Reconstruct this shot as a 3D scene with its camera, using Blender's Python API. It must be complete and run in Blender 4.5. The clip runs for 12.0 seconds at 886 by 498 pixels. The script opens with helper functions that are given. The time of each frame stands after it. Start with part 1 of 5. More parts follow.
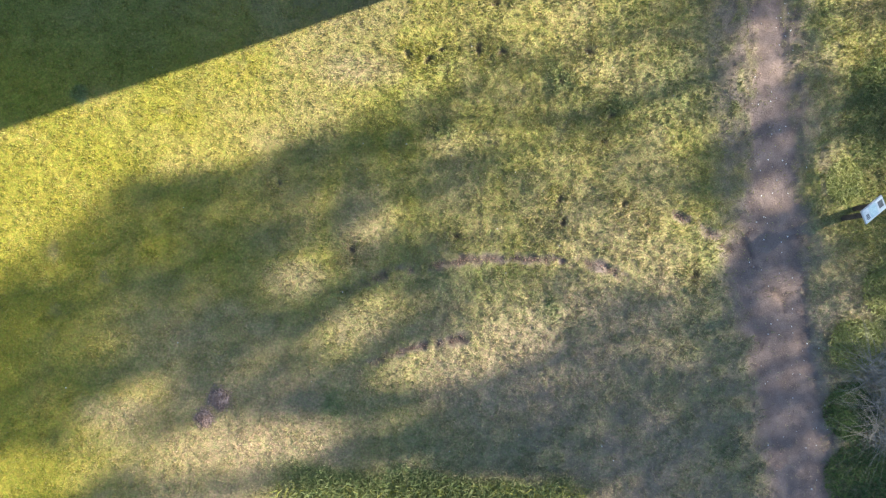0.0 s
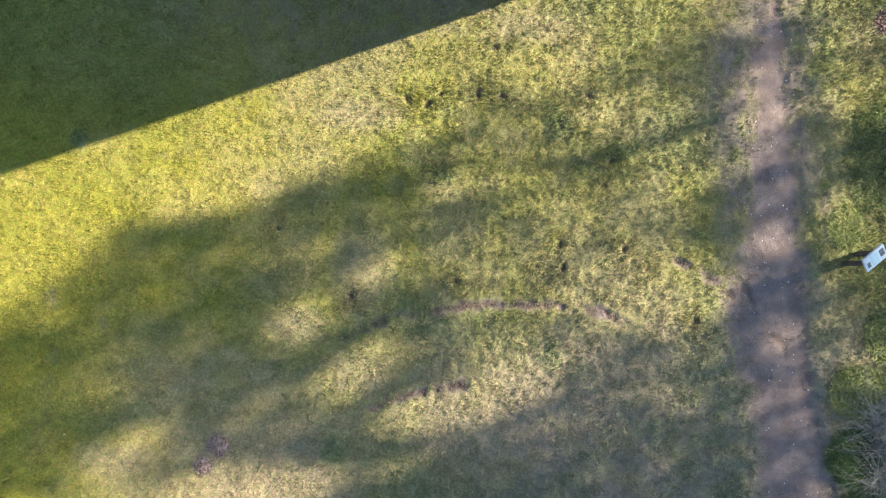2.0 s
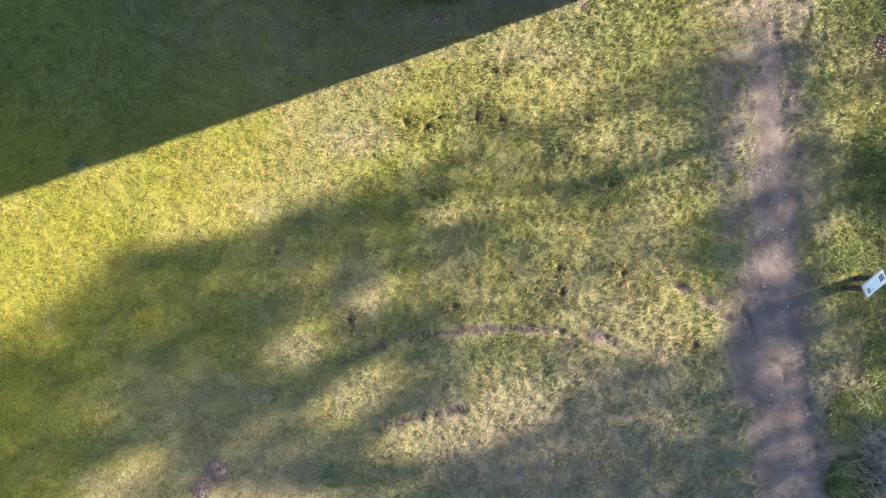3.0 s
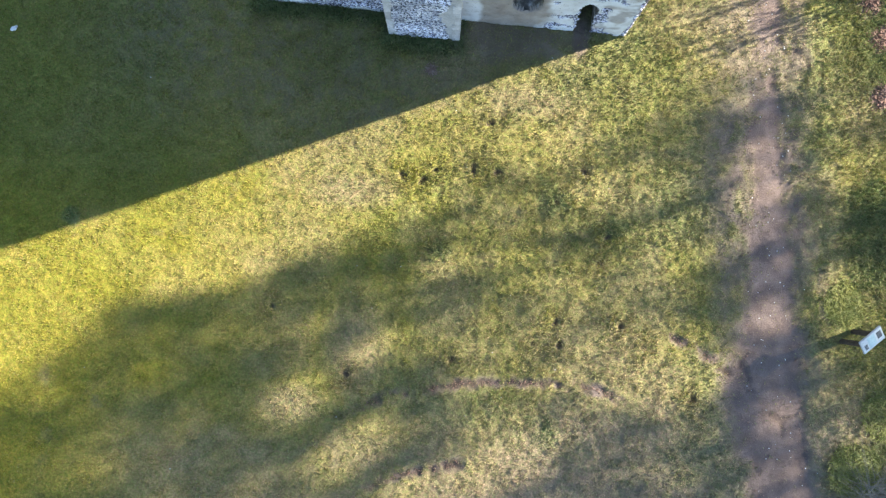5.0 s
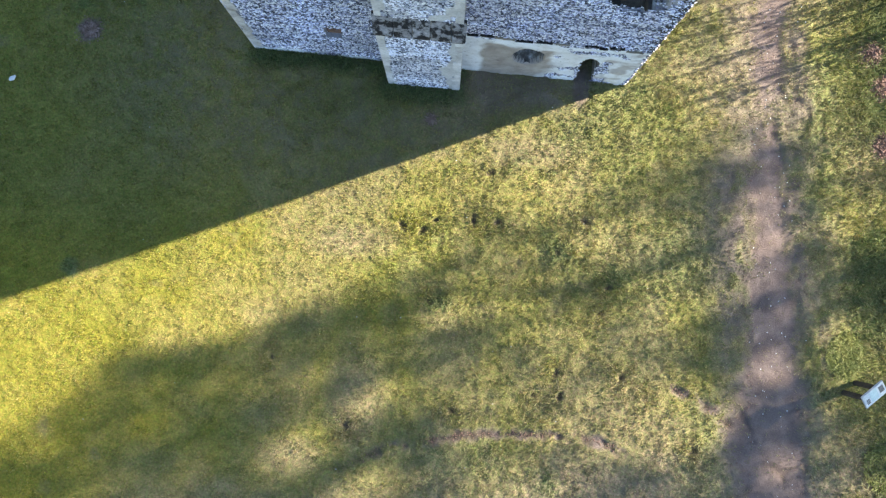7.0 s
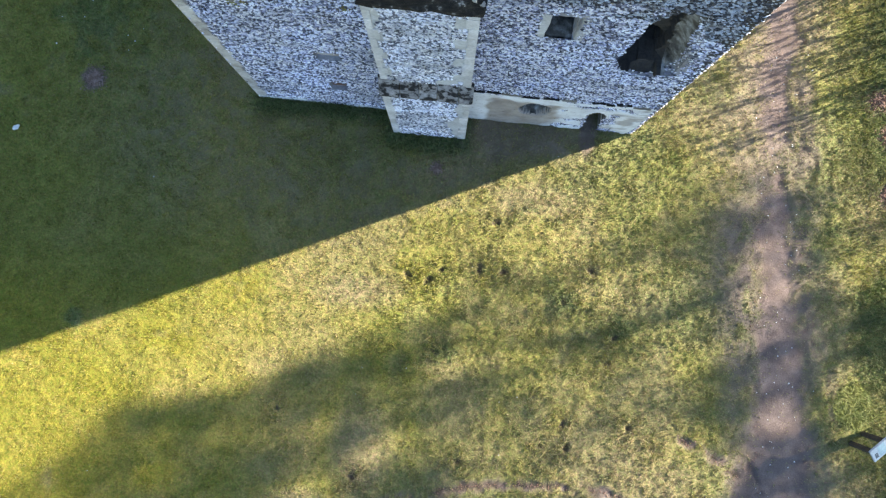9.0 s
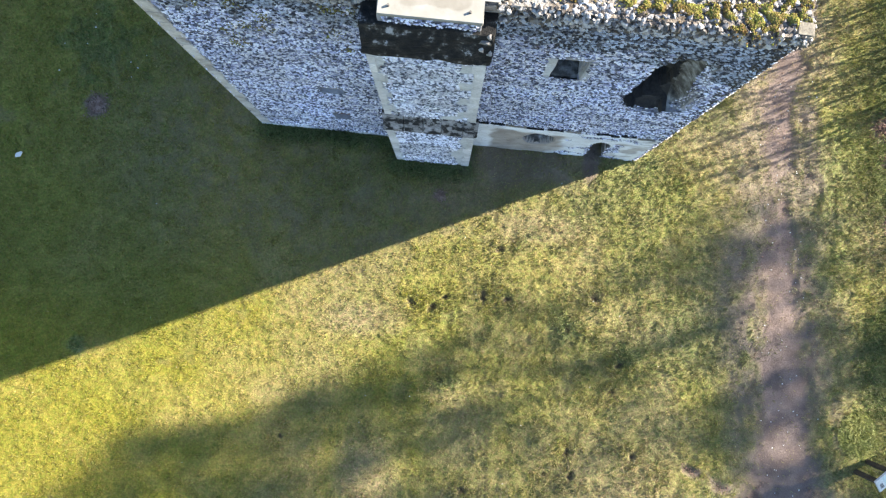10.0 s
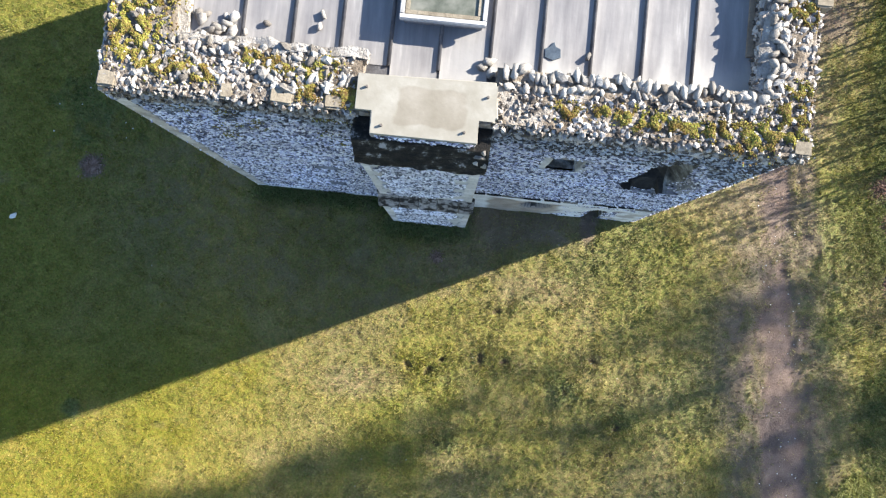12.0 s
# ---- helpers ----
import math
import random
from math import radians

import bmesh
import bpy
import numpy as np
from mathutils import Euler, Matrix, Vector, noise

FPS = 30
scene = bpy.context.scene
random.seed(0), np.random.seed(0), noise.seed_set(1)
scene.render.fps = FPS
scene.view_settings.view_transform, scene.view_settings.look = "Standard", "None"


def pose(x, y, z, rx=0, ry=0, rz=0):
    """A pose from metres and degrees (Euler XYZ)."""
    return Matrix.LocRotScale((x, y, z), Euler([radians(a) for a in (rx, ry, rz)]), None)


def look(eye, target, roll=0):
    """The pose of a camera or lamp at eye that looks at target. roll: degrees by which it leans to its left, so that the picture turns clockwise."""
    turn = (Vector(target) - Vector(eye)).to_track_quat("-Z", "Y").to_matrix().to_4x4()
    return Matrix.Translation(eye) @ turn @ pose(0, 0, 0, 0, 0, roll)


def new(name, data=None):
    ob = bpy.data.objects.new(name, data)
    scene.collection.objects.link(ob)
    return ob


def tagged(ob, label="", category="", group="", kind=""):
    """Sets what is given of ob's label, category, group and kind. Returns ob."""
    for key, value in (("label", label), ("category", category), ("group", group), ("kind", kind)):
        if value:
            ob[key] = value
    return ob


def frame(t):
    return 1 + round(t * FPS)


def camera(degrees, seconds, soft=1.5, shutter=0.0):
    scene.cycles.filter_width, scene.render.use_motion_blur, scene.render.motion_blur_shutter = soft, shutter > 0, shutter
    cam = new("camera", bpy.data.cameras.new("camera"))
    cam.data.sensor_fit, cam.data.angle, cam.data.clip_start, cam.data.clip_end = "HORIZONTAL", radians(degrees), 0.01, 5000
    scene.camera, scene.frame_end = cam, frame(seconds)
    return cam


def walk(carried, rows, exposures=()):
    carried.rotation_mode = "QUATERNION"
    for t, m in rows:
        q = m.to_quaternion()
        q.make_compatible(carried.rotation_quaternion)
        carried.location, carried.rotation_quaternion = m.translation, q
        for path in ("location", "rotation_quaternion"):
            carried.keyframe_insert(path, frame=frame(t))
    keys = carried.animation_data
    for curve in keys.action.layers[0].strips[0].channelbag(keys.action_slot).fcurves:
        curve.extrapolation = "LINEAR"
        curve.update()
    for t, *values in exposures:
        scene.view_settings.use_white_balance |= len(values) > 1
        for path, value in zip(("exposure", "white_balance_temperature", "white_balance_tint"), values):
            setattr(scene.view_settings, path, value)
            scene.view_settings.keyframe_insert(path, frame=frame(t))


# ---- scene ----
cam = camera(62.1, 12.0, soft=1.25)
METRES, EYE, TILT, LEAN, TURN = 6.1, 14.65, -87.6, 0.0, 0.0
ROWS = [
    (0.0, 0.0, 0.0, 0.0, 0.0, 0.0, -0.0),
    (0.5, -0.0016, 0.0016, 0.0381, -0.03, -0.02, 0.01),
    (1.0, -0.0004, 0.0039, 0.0754, -0.0, -0.01, 0.01),
    (1.5, -0.0002, 0.0062, 0.1118, -0.0, -0.0, 0.01),
    (2.0, 0.0015, 0.0082, 0.1467, 0.01, 0.06, 0.01),
    (2.5, 0.0035, 0.011, 0.1837, 0.01, 0.09, 0.02),
    (3.0, 0.0052, 0.0139, 0.2217, -0.01, 0.15, 0.02),
    (5.0, 0.0165, 0.0208, 0.3928, -0.02, 0.2, 0.03),
    (5.5, 0.0156, 0.0241, 0.4346, -0.07, 0.23, 0.04),
    (6.0, 0.0191, 0.0258, 0.4758, -0.0, 0.24, 0.06),
    (6.5, 0.0204, 0.027, 0.5163, 0.03, 0.26, 0.06),
    (7.0, 0.0188, 0.0298, 0.5548, 0.03, 0.27, 0.07),
    (9.0, 0.0006, 0.0393, 0.7154, 0.02, 0.31, 0.11),
    (9.5, -0.0048, 0.0413, 0.7581, 0.04, 0.34, 0.12),
    (10.0, -0.0093, 0.0447, 0.8021, 0.05, 0.37, 0.12),
    (10.5, -0.0114, 0.0485, 0.8471, 0.05, 0.42, 0.12),
    (11.0, -0.0093, 0.0523, 0.895, 0.04, 0.45, 0.12),
    (11.5, -0.0045, 0.0533, 0.9449, 0.02, 0.51, 0.13),
    (12.0, 0.0007, 0.0545, 0.9953, 0.01, 0.55, 0.15),
]
EXPOSURES = [(0.0, 2.32), (7.0, 2.31), (9.5, 2.3), (10.5, 2.26), (12.0, 1.9)]
walk(cam, [(t, pose(0, 0, EYE, TILT, LEAN, TURN) @ pose(METRES * x, METRES * y, METRES * z, 90 + pitch, roll, yaw)) for t, x, y, z, yaw, pitch, roll in ROWS],
     exposures=EXPOSURES)

# ---- light ----
SUN_EL, SUN_AZ = radians(27.0), radians(19.35)      # azimuth counted from +x towards +y
TO_SUN = Vector((math.cos(SUN_EL) * math.cos(SUN_AZ), math.cos(SUN_EL) * math.sin(SUN_AZ), math.sin(SUN_EL)))
world = bpy.data.worlds.new("world")
scene.world = world
world.use_nodes = True
sky = world.node_tree.nodes.new("ShaderNodeTexSky")
sky.sky_type, sky.sun_disc = "NISHITA", False
sky.air_density, sky.dust_density, sky.ozone_density = 1.0, 0.4, 2.5
sky.sun_elevation, sky.sun_rotation = SUN_EL, radians(90) - SUN_AZ
background = world.node_tree.nodes["Background"]
background.inputs["Strength"].default_value = 0.08
world.node_tree.links.new(sky.outputs["Color"], background.inputs["Color"])
sun = new("sun", bpy.data.lights.new("sun", "SUN"))
sun.data.energy, sun.data.angle, sun.data.color = 4.6, radians(0.55), (1.0, 0.91, 0.77)
sun.matrix_world = look(TO_SUN * 60, (0, 0, 0))


# ---- fields over the ground ----
def hashed(i, j, s):
    return np.modf(np.abs(np.sin(i * 127.1 + j * 311.7 + s * 74.7) * 43758.5453))[0]


def vnoise(x, y, s=0):
    """Smooth noise in 0..1 over a lattice of unit cells."""
    x, y = np.asarray(x, float), np.asarray(y, float)
    i, j = np.floor(x), np.floor(y)
    f, g = x - i, y - j
    f, g = f * f * (3 - 2 * f), g * g * (3 - 2 * g)
    a = hashed(i, j, s) * (1 - f) + hashed(i + 1, j, s) * f
    b = hashed(i, j + 1, s) * (1 - f) + hashed(i + 1, j + 1, s) * f
    return a * (1 - g) + b * g


def fbm(x, y, s=0, n=3):
    total, k = 0, 0
    for o in range(n):
        total, k = total + vnoise(x * 2 ** o, y * 2 ** o, s + o) / 2 ** o, k + 1 / 2 ** o
    return total / k


def smooth(a, b, x):
    t = np.clip((x - a) / (b - a), 0, 1)
    return t * t * (3 - 2 * t)


def near(x, y, points):
    """Distance to a polyline."""
    best = np.full(np.shape(x), 1e9)
    for (ax, ay), (bx, by) in zip(points, points[1:]):
        dx, dy = bx - ax, by - ay
        t = np.clip(((x - ax) * dx + (y - ay) * dy) / (dx * dx + dy * dy), 0, 1)
        best = np.minimum(best, np.hypot(x - ax - t * dx, y - ay - t * dy))
    return best


# The walked path, the curved ruts, hoof holes and mole mounds of the lawn.
PATH_LINE = [(7.9, -9), (7.45, -5), (7.26, -3.95), (7.03, -3.0), (6.88, -1.9), (6.66, -0.75), (6.6, 0.4), (6.7, 1.5), (6.76, 2.65), (6.74, 3.8), (6.66, 4.95), (6.72, 6.1), (6.76, 7.4), (6.8, 8.8), (7.0, 10.4), (8.2, 13), (9, 20)]
PATH_HALF = [(-9, 0.55), (-3.95, 0.55), (-3.0, 0.52), (-1.9, 0.48), (-0.75, 0.56), (0.4, 0.62), (1.2, 0.50), (1.8, 0.36), (2.65, 0.28), (3.8, 0.26), (4.95, 0.24), (6.1, 0.22), (8, 0.2), (12, 0.16)]
RUTS = [[(-2.0, -0.2), (-1.1, 0.12), (-0.27, 0.29), (0.6, 0.4), (1.3, 0.42), (2.3, 0.38), (3.1, 0.3), (3.6, 0.06)],
        [(-1.65, -1.75), (-0.9, -1.4), (0.4, -1.17)], [(4.4, 1.4), (5.1, 1.1), (5.75, 0.6)]]
CRACKS = [[(7.1, 5.2), (7.13, 4.5), (7.15, 3.6), (7.17, 2.8), (7.23, 2.0), (7.3, 1.3), (7.24, 0.25), (7.3, -1.0), (7.45, -2.2)],
          [(6.51, -0.2), (6.78, -0.36), (7.04, -0.23)], [(6.78, -0.36), (6.8, -0.62)], [(6.0, 0.8), (6.1, 0.69), (6.24, 0.25)]]
HOLES = [(-0.04, 4.64), (0.72, 4.66), (1.17, 4.58), (2.38, 4.01), (3.38, 3.28), (-0.16, 3.03), (3.23, 2.8), (2.95, 4.6), (2.33, 1.6), (1.9, 1.14), (2.41, 1.14),
         (0.26, 0.88), (3.62, 1.54), (4.08, 1.1), (-1.8, 0.61), (1.06, 5.6), (-3.29, 1.94), (4.97, 0.05), (-0.68, 4.52), (-0.3, 4.45)]
MOUNDS = [(-4.42, -2.34, 0.24), (-4.70, -2.72, 0.2), (-7.0, 8.5, 0.26), (-0.12, 6.67, 0.13), (8.74, 8.0, 0.27), (8.98, 7.28, 0.3), (8.95, 6.1, 0.3)]
# The tower's ground plan: its front right corner, the way along its front and the way inwards.
CORNER, ALONG, INWARD = Vector((3.77, 7.37, 0)), Vector((0.99452, -0.10453, 0)), Vector((0.10453, 0.99452, 0))
TOWER = Matrix(((ALONG.x, INWARD.x, 0, CORNER.x), (ALONG.y, INWARD.y, 0, CORNER.y), (0, 0, 1, 0), (0, 0, 0, 1)))
WIDE, DEEP, HIGH = 7.48, 5.0, 7.12


def in_tower(x, y):
    u = (x - CORNER.x) * ALONG.x + (y - CORNER.y) * ALONG.y
    v = (x - CORNER.x) * INWARD.x + (y - CORNER.y) * INWARD.y
    body = (u > -WIDE + 0.02) & (u < -0.02) & (v > 0.02) & (v < DEEP)
    return body | ((u > -4.72) & (u < -3.32) & (v > -0.44) & (v < 0.1))


def path_mask(x, y):
    d = near(x, y, PATH_LINE) + 0.42 * (fbm(x * 1.6, y * 1.1, 3) - 0.5) + 0.42 * (fbm(x * 7, y * 4, 5) - 0.5)
    d = d - 0.16 * smooth(0.0, -0.35, x - np.interp(y, [p[1] for p in PATH_LINE], [p[0] for p in PATH_LINE]))
    half = np.interp(y, [p[0] for p in PATH_HALF], [p[1] for p in PATH_HALF])
    left = x < np.interp(y, [p[1] for p in PATH_LINE], [p[0] for p in PATH_LINE])
    return np.where(left, smooth(0.58, -0.16, d - half), smooth(0.36, -0.12, d - half))


def hole_mask(x, y):
    """Ragged hoof holes of different sizes."""
    m = np.zeros(np.shape(x))
    wob = 0.22 * (fbm(x * 8, y * 8, 25) - 0.5) + 0.12 * (fbm(x * 20, y * 20, 26) - 0.5)
    for k, (hx, hy) in enumerate(HOLES):
        a, big = k * 1.7, 0.5 + 0.38 * ((k * 37) % 10) / 10
        du, dv = (x - hx) * math.cos(a) + (y - hy) * math.sin(a), -(x - hx) * math.sin(a) + (y - hy) * math.cos(a)
        m = np.maximum(m, smooth(0.2, 0.06, np.hypot(du, dv * 1.6) / big + wob))
    return m


def crack_mask(x, y):
    """Dark broken edges and splits in the trodden earth."""
    m = np.zeros(np.shape(x))
    for k, line in enumerate(CRACKS):
        d = near(x, y, line) + 0.16 * (fbm(x * 5, y * 3, 28) - 0.5)
        m = np.maximum(m, smooth(0.075, 0.015, d) * (0.55 * smooth(0.46, 0.6, fbm(x * 4, y * 3.4, 29)) if k == 0 else 1))
    return m


def foot_mask(x, y):
    """The strip of rank grass along the foot of the wall and round the buttress."""
    u = (x - CORNER.x) * ALONG.x + (y - CORNER.y) * ALONG.y
    v = (x - CORNER.x) * INWARD.x + (y - CORNER.y) * INWARD.y
    v = v + 0.3 * (fbm(x * 3, y * 3, 37) - 0.5)
    wall = smooth(-0.55, -0.2, v) * smooth(0.4, 0.1, v) * smooth(-3.2, -3.7, u) * smooth(-7.9, -7.3, u)
    return np.maximum(wall, smooth(-1.0, -0.6, v) * smooth(0.1, -0.1, v) * smooth(-5.1, -4.8, u) * smooth(-3.0, -3.3, u))


def soil_and_shade_mask(x, y):
    """How bare the earth is, 0..1, plus a tint that deepens the tower's shadow."""
    m = path_mask(x, y)
    # thin pinkish turf on the verges, widest beside the upper stretch
    off = x - np.interp(y, [p[1] for p in PATH_LINE], [p[0] for p in PATH_LINE])
    verge = smooth(-1.75 - 0.3 * smooth(2, 3.5, y), -0.6, off) * smooth(0.85, 0.4, off) * (0.55 + 0.45 * smooth(1.6, 2.6, y)) * smooth(-6, -4, y) * smooth(11, 8, y)
    m = np.maximum(m, (0.62 + 0.28 * smooth(2.8, 3.6, y) * smooth(6.2, 5.2, y)) * verge * smooth(0.25, 0.55, fbm(x * 3.5, y * 3, 12)))
    chips = smooth(-2.4, -1.2, off) * smooth(0.8, 0.3, off) * smooth(6.6, 8.2, y) * smooth(14, 11, y)
    m = np.maximum(m, chips * (0.06 + 0.34 * smooth(8, 10, y) + 0.34 * smooth(0.35, 0.65, fbm(x * 5, y * 4, 14))))
    edge = smooth(1.6, 0.3, near(x, y, PATH_LINE)) + 0.5 * smooth(1.3, 0.4, np.hypot((x - 5.9) / 0.8, (y - 3.6) / 2.2))
    m = np.maximum(m, np.minimum(edge, 1) * smooth(0.42, 0.70, fbm(x * 2.2, y * 1.6, 11)) * 0.8)
    for line in RUTS:
        d = near(x, y, line) + 0.2 * (fbm(x * 6, y * 6, 17) - 0.5)
        m = np.maximum(m, 0.95 * smooth(0.17, 0.03, d) * smooth(0.28, 0.48, fbm(x * 4, y * 4, 21)) * smooth(-2.2, -0.8, x))
    m = np.maximum(m, np.maximum(0.85 * hole_mask(x, y), 0.55 * crack_mask(x, y)))
    for hx, hy, r in MOUNDS:
        m = np.maximum(m, smooth(r * 1.25, r * 0.6, np.hypot(x - hx, y - hy) + 0.16 * (fbm(x * 7, y * 7, 27) - 0.5)))
    upper = near(x + 0.1, y, PATH_LINE) + 0.5 * (fbm(x * 1.8, y * 1.2, 33) - 0.5)
    m = np.maximum(m, 0.62 * smooth(0.85, 0.25, upper) * smooth(4.0, 6.0, y) * smooth(0.3, 0.5, fbm(x * 6, y * 3, 35)))
    # worn turf beside the lower stretch of the path
    worn = smooth(0.3, 2.3, x) * smooth(6.6, 5.6, x) * smooth(-0.6, -1.8, y) * smooth(-7, -5, y)
    m = np.maximum(m, worn * (0.1 + 0.4 * smooth(0.35, 0.65, fbm(x * 4, y * 4, 38))))
    # brown tint round the tower, laid inside its cast shadow to deepen it
    m = np.maximum(m, smooth(1.2, 0.6, np.hypot((x + 2.0) / 5.4, (y - 7.9) / 3.0) + 0.3 * (fbm(x * 0.9, y * 0.9, 34) - 0.5)) * (0.12 + 0.3 * smooth(0.35, 0.65, fbm(x * 5, y * 5, 36))) * (1 - foot_mask(x, y)))
    # trodden earth in front of the doorway
    u = (x - CORNER.x) * ALONG.x + (y - CORNER.y) * ALONG.y
    v = (x - CORNER.x) * INWARD.x + (y - CORNER.y) * INWARD.y
    m = np.maximum(m, 0.7 * smooth(0.9, 0.3, np.hypot((u + 2.1) * 0.62, (v + 0.35) * 1.3) + 0.8 * (fbm(x * 3, y * 3, 31) - 0.5)))
    m = np.maximum(m, 0.9 * smooth(0.3, 0.12, np.hypot((u + 0.88) * 1.1, (v + 0.15) * 0.5)))
    m = np.maximum(m, 0.3 * smooth(0.66, 0.8, fbm(x * 0.9, y * 0.9, 41)) * smooth(0.5, 0.65, fbm(x * 4, y * 4, 43)))
    return m


def dark_earth_mask(x, y):
    """Darker earth in the ruts, the cracks and the hoof holes."""
    m = np.zeros(np.shape(x))
    for line in RUTS:
        m = np.maximum(m, smooth(0.11, 0.02, near(x, y, line) + 0.16 * (fbm(x * 6, y * 6, 17) - 0.5)) * smooth(0.28, 0.5, fbm(x * 5, y * 5, 23)))
    return np.maximum(np.maximum(0.75 * m, 0.42 * crack_mask(x, y)), 0.6 * hole_mask(x, y))


def tuft_mask(x, y):
    """Small rank tufts scattered over the rougher half of the lawn."""
    where = smooth(-1.5, 1.5, x) * smooth(-4, -1, y) + smooth(8, 10, y) * smooth(-3, -6, x)
    return smooth(0.62, 0.76, fbm(x * 3.4 + 5, y * 3.4, 65)) * np.minimum(where, 1)


def lush_mask(x, y):
    """Deep green, taller growth."""
    m = (0.2 + 0.32 * smooth(0.34, 0.75, fbm(x * 0.55 + 3, y * 0.55, 51))) * smooth(-5, 0, x)
    m = np.maximum(m, 0.18 * smooth(0.5, 0.8, fbm(x * 1.8, y * 1.8, 53)) * smooth(-5, -1, x))
    m = np.maximum(m, smooth(0.9, 1.8, x - np.interp(y, [-6, 0, 4, 14], [7.0, 6.9, 6.7, 7.6])) * 0.8 * np.maximum(smooth(0.35, 0.65, fbm(x * 0.8, y * 0.8, 57)), smooth(5, 7, y)))
    m = np.maximum(m, smooth(-3.55, -3.95, y + 0.05 * x + 0.5 * (fbm(x * 1.2, y * 1.2, 59) - 0.5)) * smooth(3.6, 2.0, x) * smooth(-3.9, -2.4, x))
    for cx, cy, r in ((3.5, 3.45, 0.45), (2.3, 4.1, 0.5), (2.1, -0.6, 0.5), (-2.2, -2.5, 0.35), (8.0, 1.9, 0.5), (-7.3, 3.7, 0.25), (-6.9, 9.8, 1.2), (4.1, 7.3, 0.3), (0, 3, 0.4)):
        m = np.maximum(m, 0.7 * smooth(r, r * 0.3, np.hypot(x - cx, y - cy) + 1.5 * r * (fbm(x * 4, y * 4, 61) - 0.5)))
    m = np.maximum(m, 0.42 * tuft_mask(x, y))
    # richer growth on the far side, its dark green also deepening the tower's shadow
    m = np.maximum(m, 0.32 * smooth(-3.5, -6.5, x + 1.5 * (vnoise(x * 0.7, y * 0.7, 63) - 0.5)) * smooth(3.2, 5.0, y + 0.25 * (x + 6)))
    # grass kept long at the foot of the walls
    return np.maximum(m, 0.95 * foot_mask(x, y))


def dry_and_light_mask(x, y):
    """Straw-coloured, worn grass, with sun patches and tower shade put into the tone."""
    m = smooth(0.3, 0.8, fbm(x * 0.7 + 9, y * 0.9, 71)) * 0.45
    m = np.maximum(m, 0.25 * smooth(0.44, 0.72, fbm(x * 2.1, y * 2.1, 73)))
    m = m * smooth(-8.5, -2.5, x + 1.5 * (vnoise(x * 0.5, y * 0.5, 75) - 0.5)) * 0.95 + 0.05 + (0.5 + 0.3 * smooth(0, 3, x)) * smooth(0.6, -1.2, y) * smooth(-8, -5, x) + (0.36 - 0.1 * smooth(0.3, 2, y)) * smooth(-2.5, 2, x + 1.5 * (vnoise(x * 0.7, y * 0.7, 76) - 0.5))
    m = np.maximum(m, 0.9 * smooth(1.7, 0.5, near(x, y, PATH_LINE)) * smooth(0.3, 0.6, fbm(x * 1.5, y * 1.5, 77)))
    # dulls the grass under the tower's shadow, shade put into the tone
    m = np.maximum(m, 0.3 * smooth(1.25, 0.55, np.hypot((x + 2.4) / 5.2, (y - 7.6) / 3.2) + 0.35 * (fbm(x * 0.9, y * 0.9, 78) - 0.5)))
    m = np.maximum(m, 0.6 * smooth(3.4, 4.2, x) * smooth(6.9, 6.2, x) * smooth(6.0, 7.5, y) * smooth(0.3, 0.6, fbm(x * 1.6, y * 1.6, 80)))
    # five of these pale patches repeat the sun patches, sunlight painted in straw
    for cx, cy, rx, ry in ((-1.8, 4.3, 1.2, 0.5), (-1.6, 1.1, 0.8, 1.5), (0.6, -1.6, 2.2, 0.6), (-2.9, 0, 0.9, 0.5), (-1.5, -0.8, 1.2, 0.6), (-4.6, -3.2, 2.6, 0.6), (-6.2, -2.6, 1.2, 0.5), (2.0, 6.0, 1.6, 0.6), (5.8, 4.3, 0.8, 1.6)):
        m = np.maximum(m, 0.75 * smooth(1.5, 0.2, np.hypot((x - cx) / rx, (y - cy) / ry) + 0.5 * (fbm(x * 2, y * 2, 79) - 0.5)))
    return np.minimum(0.9 * m, 1)


def ground_z(x, y):
    z = 0.09 * (fbm(x * 0.35, y * 0.35, 81) - 0.5) + (0.028 + 0.018 * smooth(-3, 2, x)) * (fbm(x * 1.7, y * 1.7, 83) - 0.5) + (0.012 + 0.007 * smooth(-3, 2, x)) * (fbm(x * 7, y * 7, 85) - 0.5) + (0.018 + 0.022 * smooth(-3, 2, x)) * (fbm(x * 12.5, y * 12.5, 93, 2) - 0.5) * (1 - 0.7 * path_mask(x, y))
    z = z * smooth(60, 20, np.hypot(x, y))
    z = z - 0.06 * path_mask(x, y)
    side = x - np.interp(y, [p[1] for p in PATH_LINE], [p[0] for p in PATH_LINE]) - 0.42 + 0.25 * (fbm(x * 3, y * 3, 87) - 0.5)
    z = z + 0.045 * smooth(0.42, 0.62, fbm(x * 2.5 + 7, y * 2.5, 89)) * smooth(-0.1, 0.3, side) * smooth(1.2, 0.3, side) * smooth(-7, -3, y) * smooth(11, 7, y)
    for line in RUTS:
        z = z - 0.035 * smooth(0.15, 0.02, near(x, y, line)) * smooth(0.3, 0.55, fbm(x * 4, y * 4, 21))
    z = z - 0.065 * hole_mask(x, y) - 0.025 * crack_mask(x, y)
    return z


# ---- materials ----
def material(name, rough=0.9, metal=0.0, spec=0.3):
    m = bpy.data.materials.new(name)
    m.use_nodes = True
    b = m.node_tree.nodes["Principled BSDF"]
    b.inputs["Roughness"].default_value, b.inputs["Metallic"].default_value = rough, metal
    b.inputs["Specular IOR Level"].default_value = spec
    return m, m.node_tree.nodes, m.node_tree.links, b


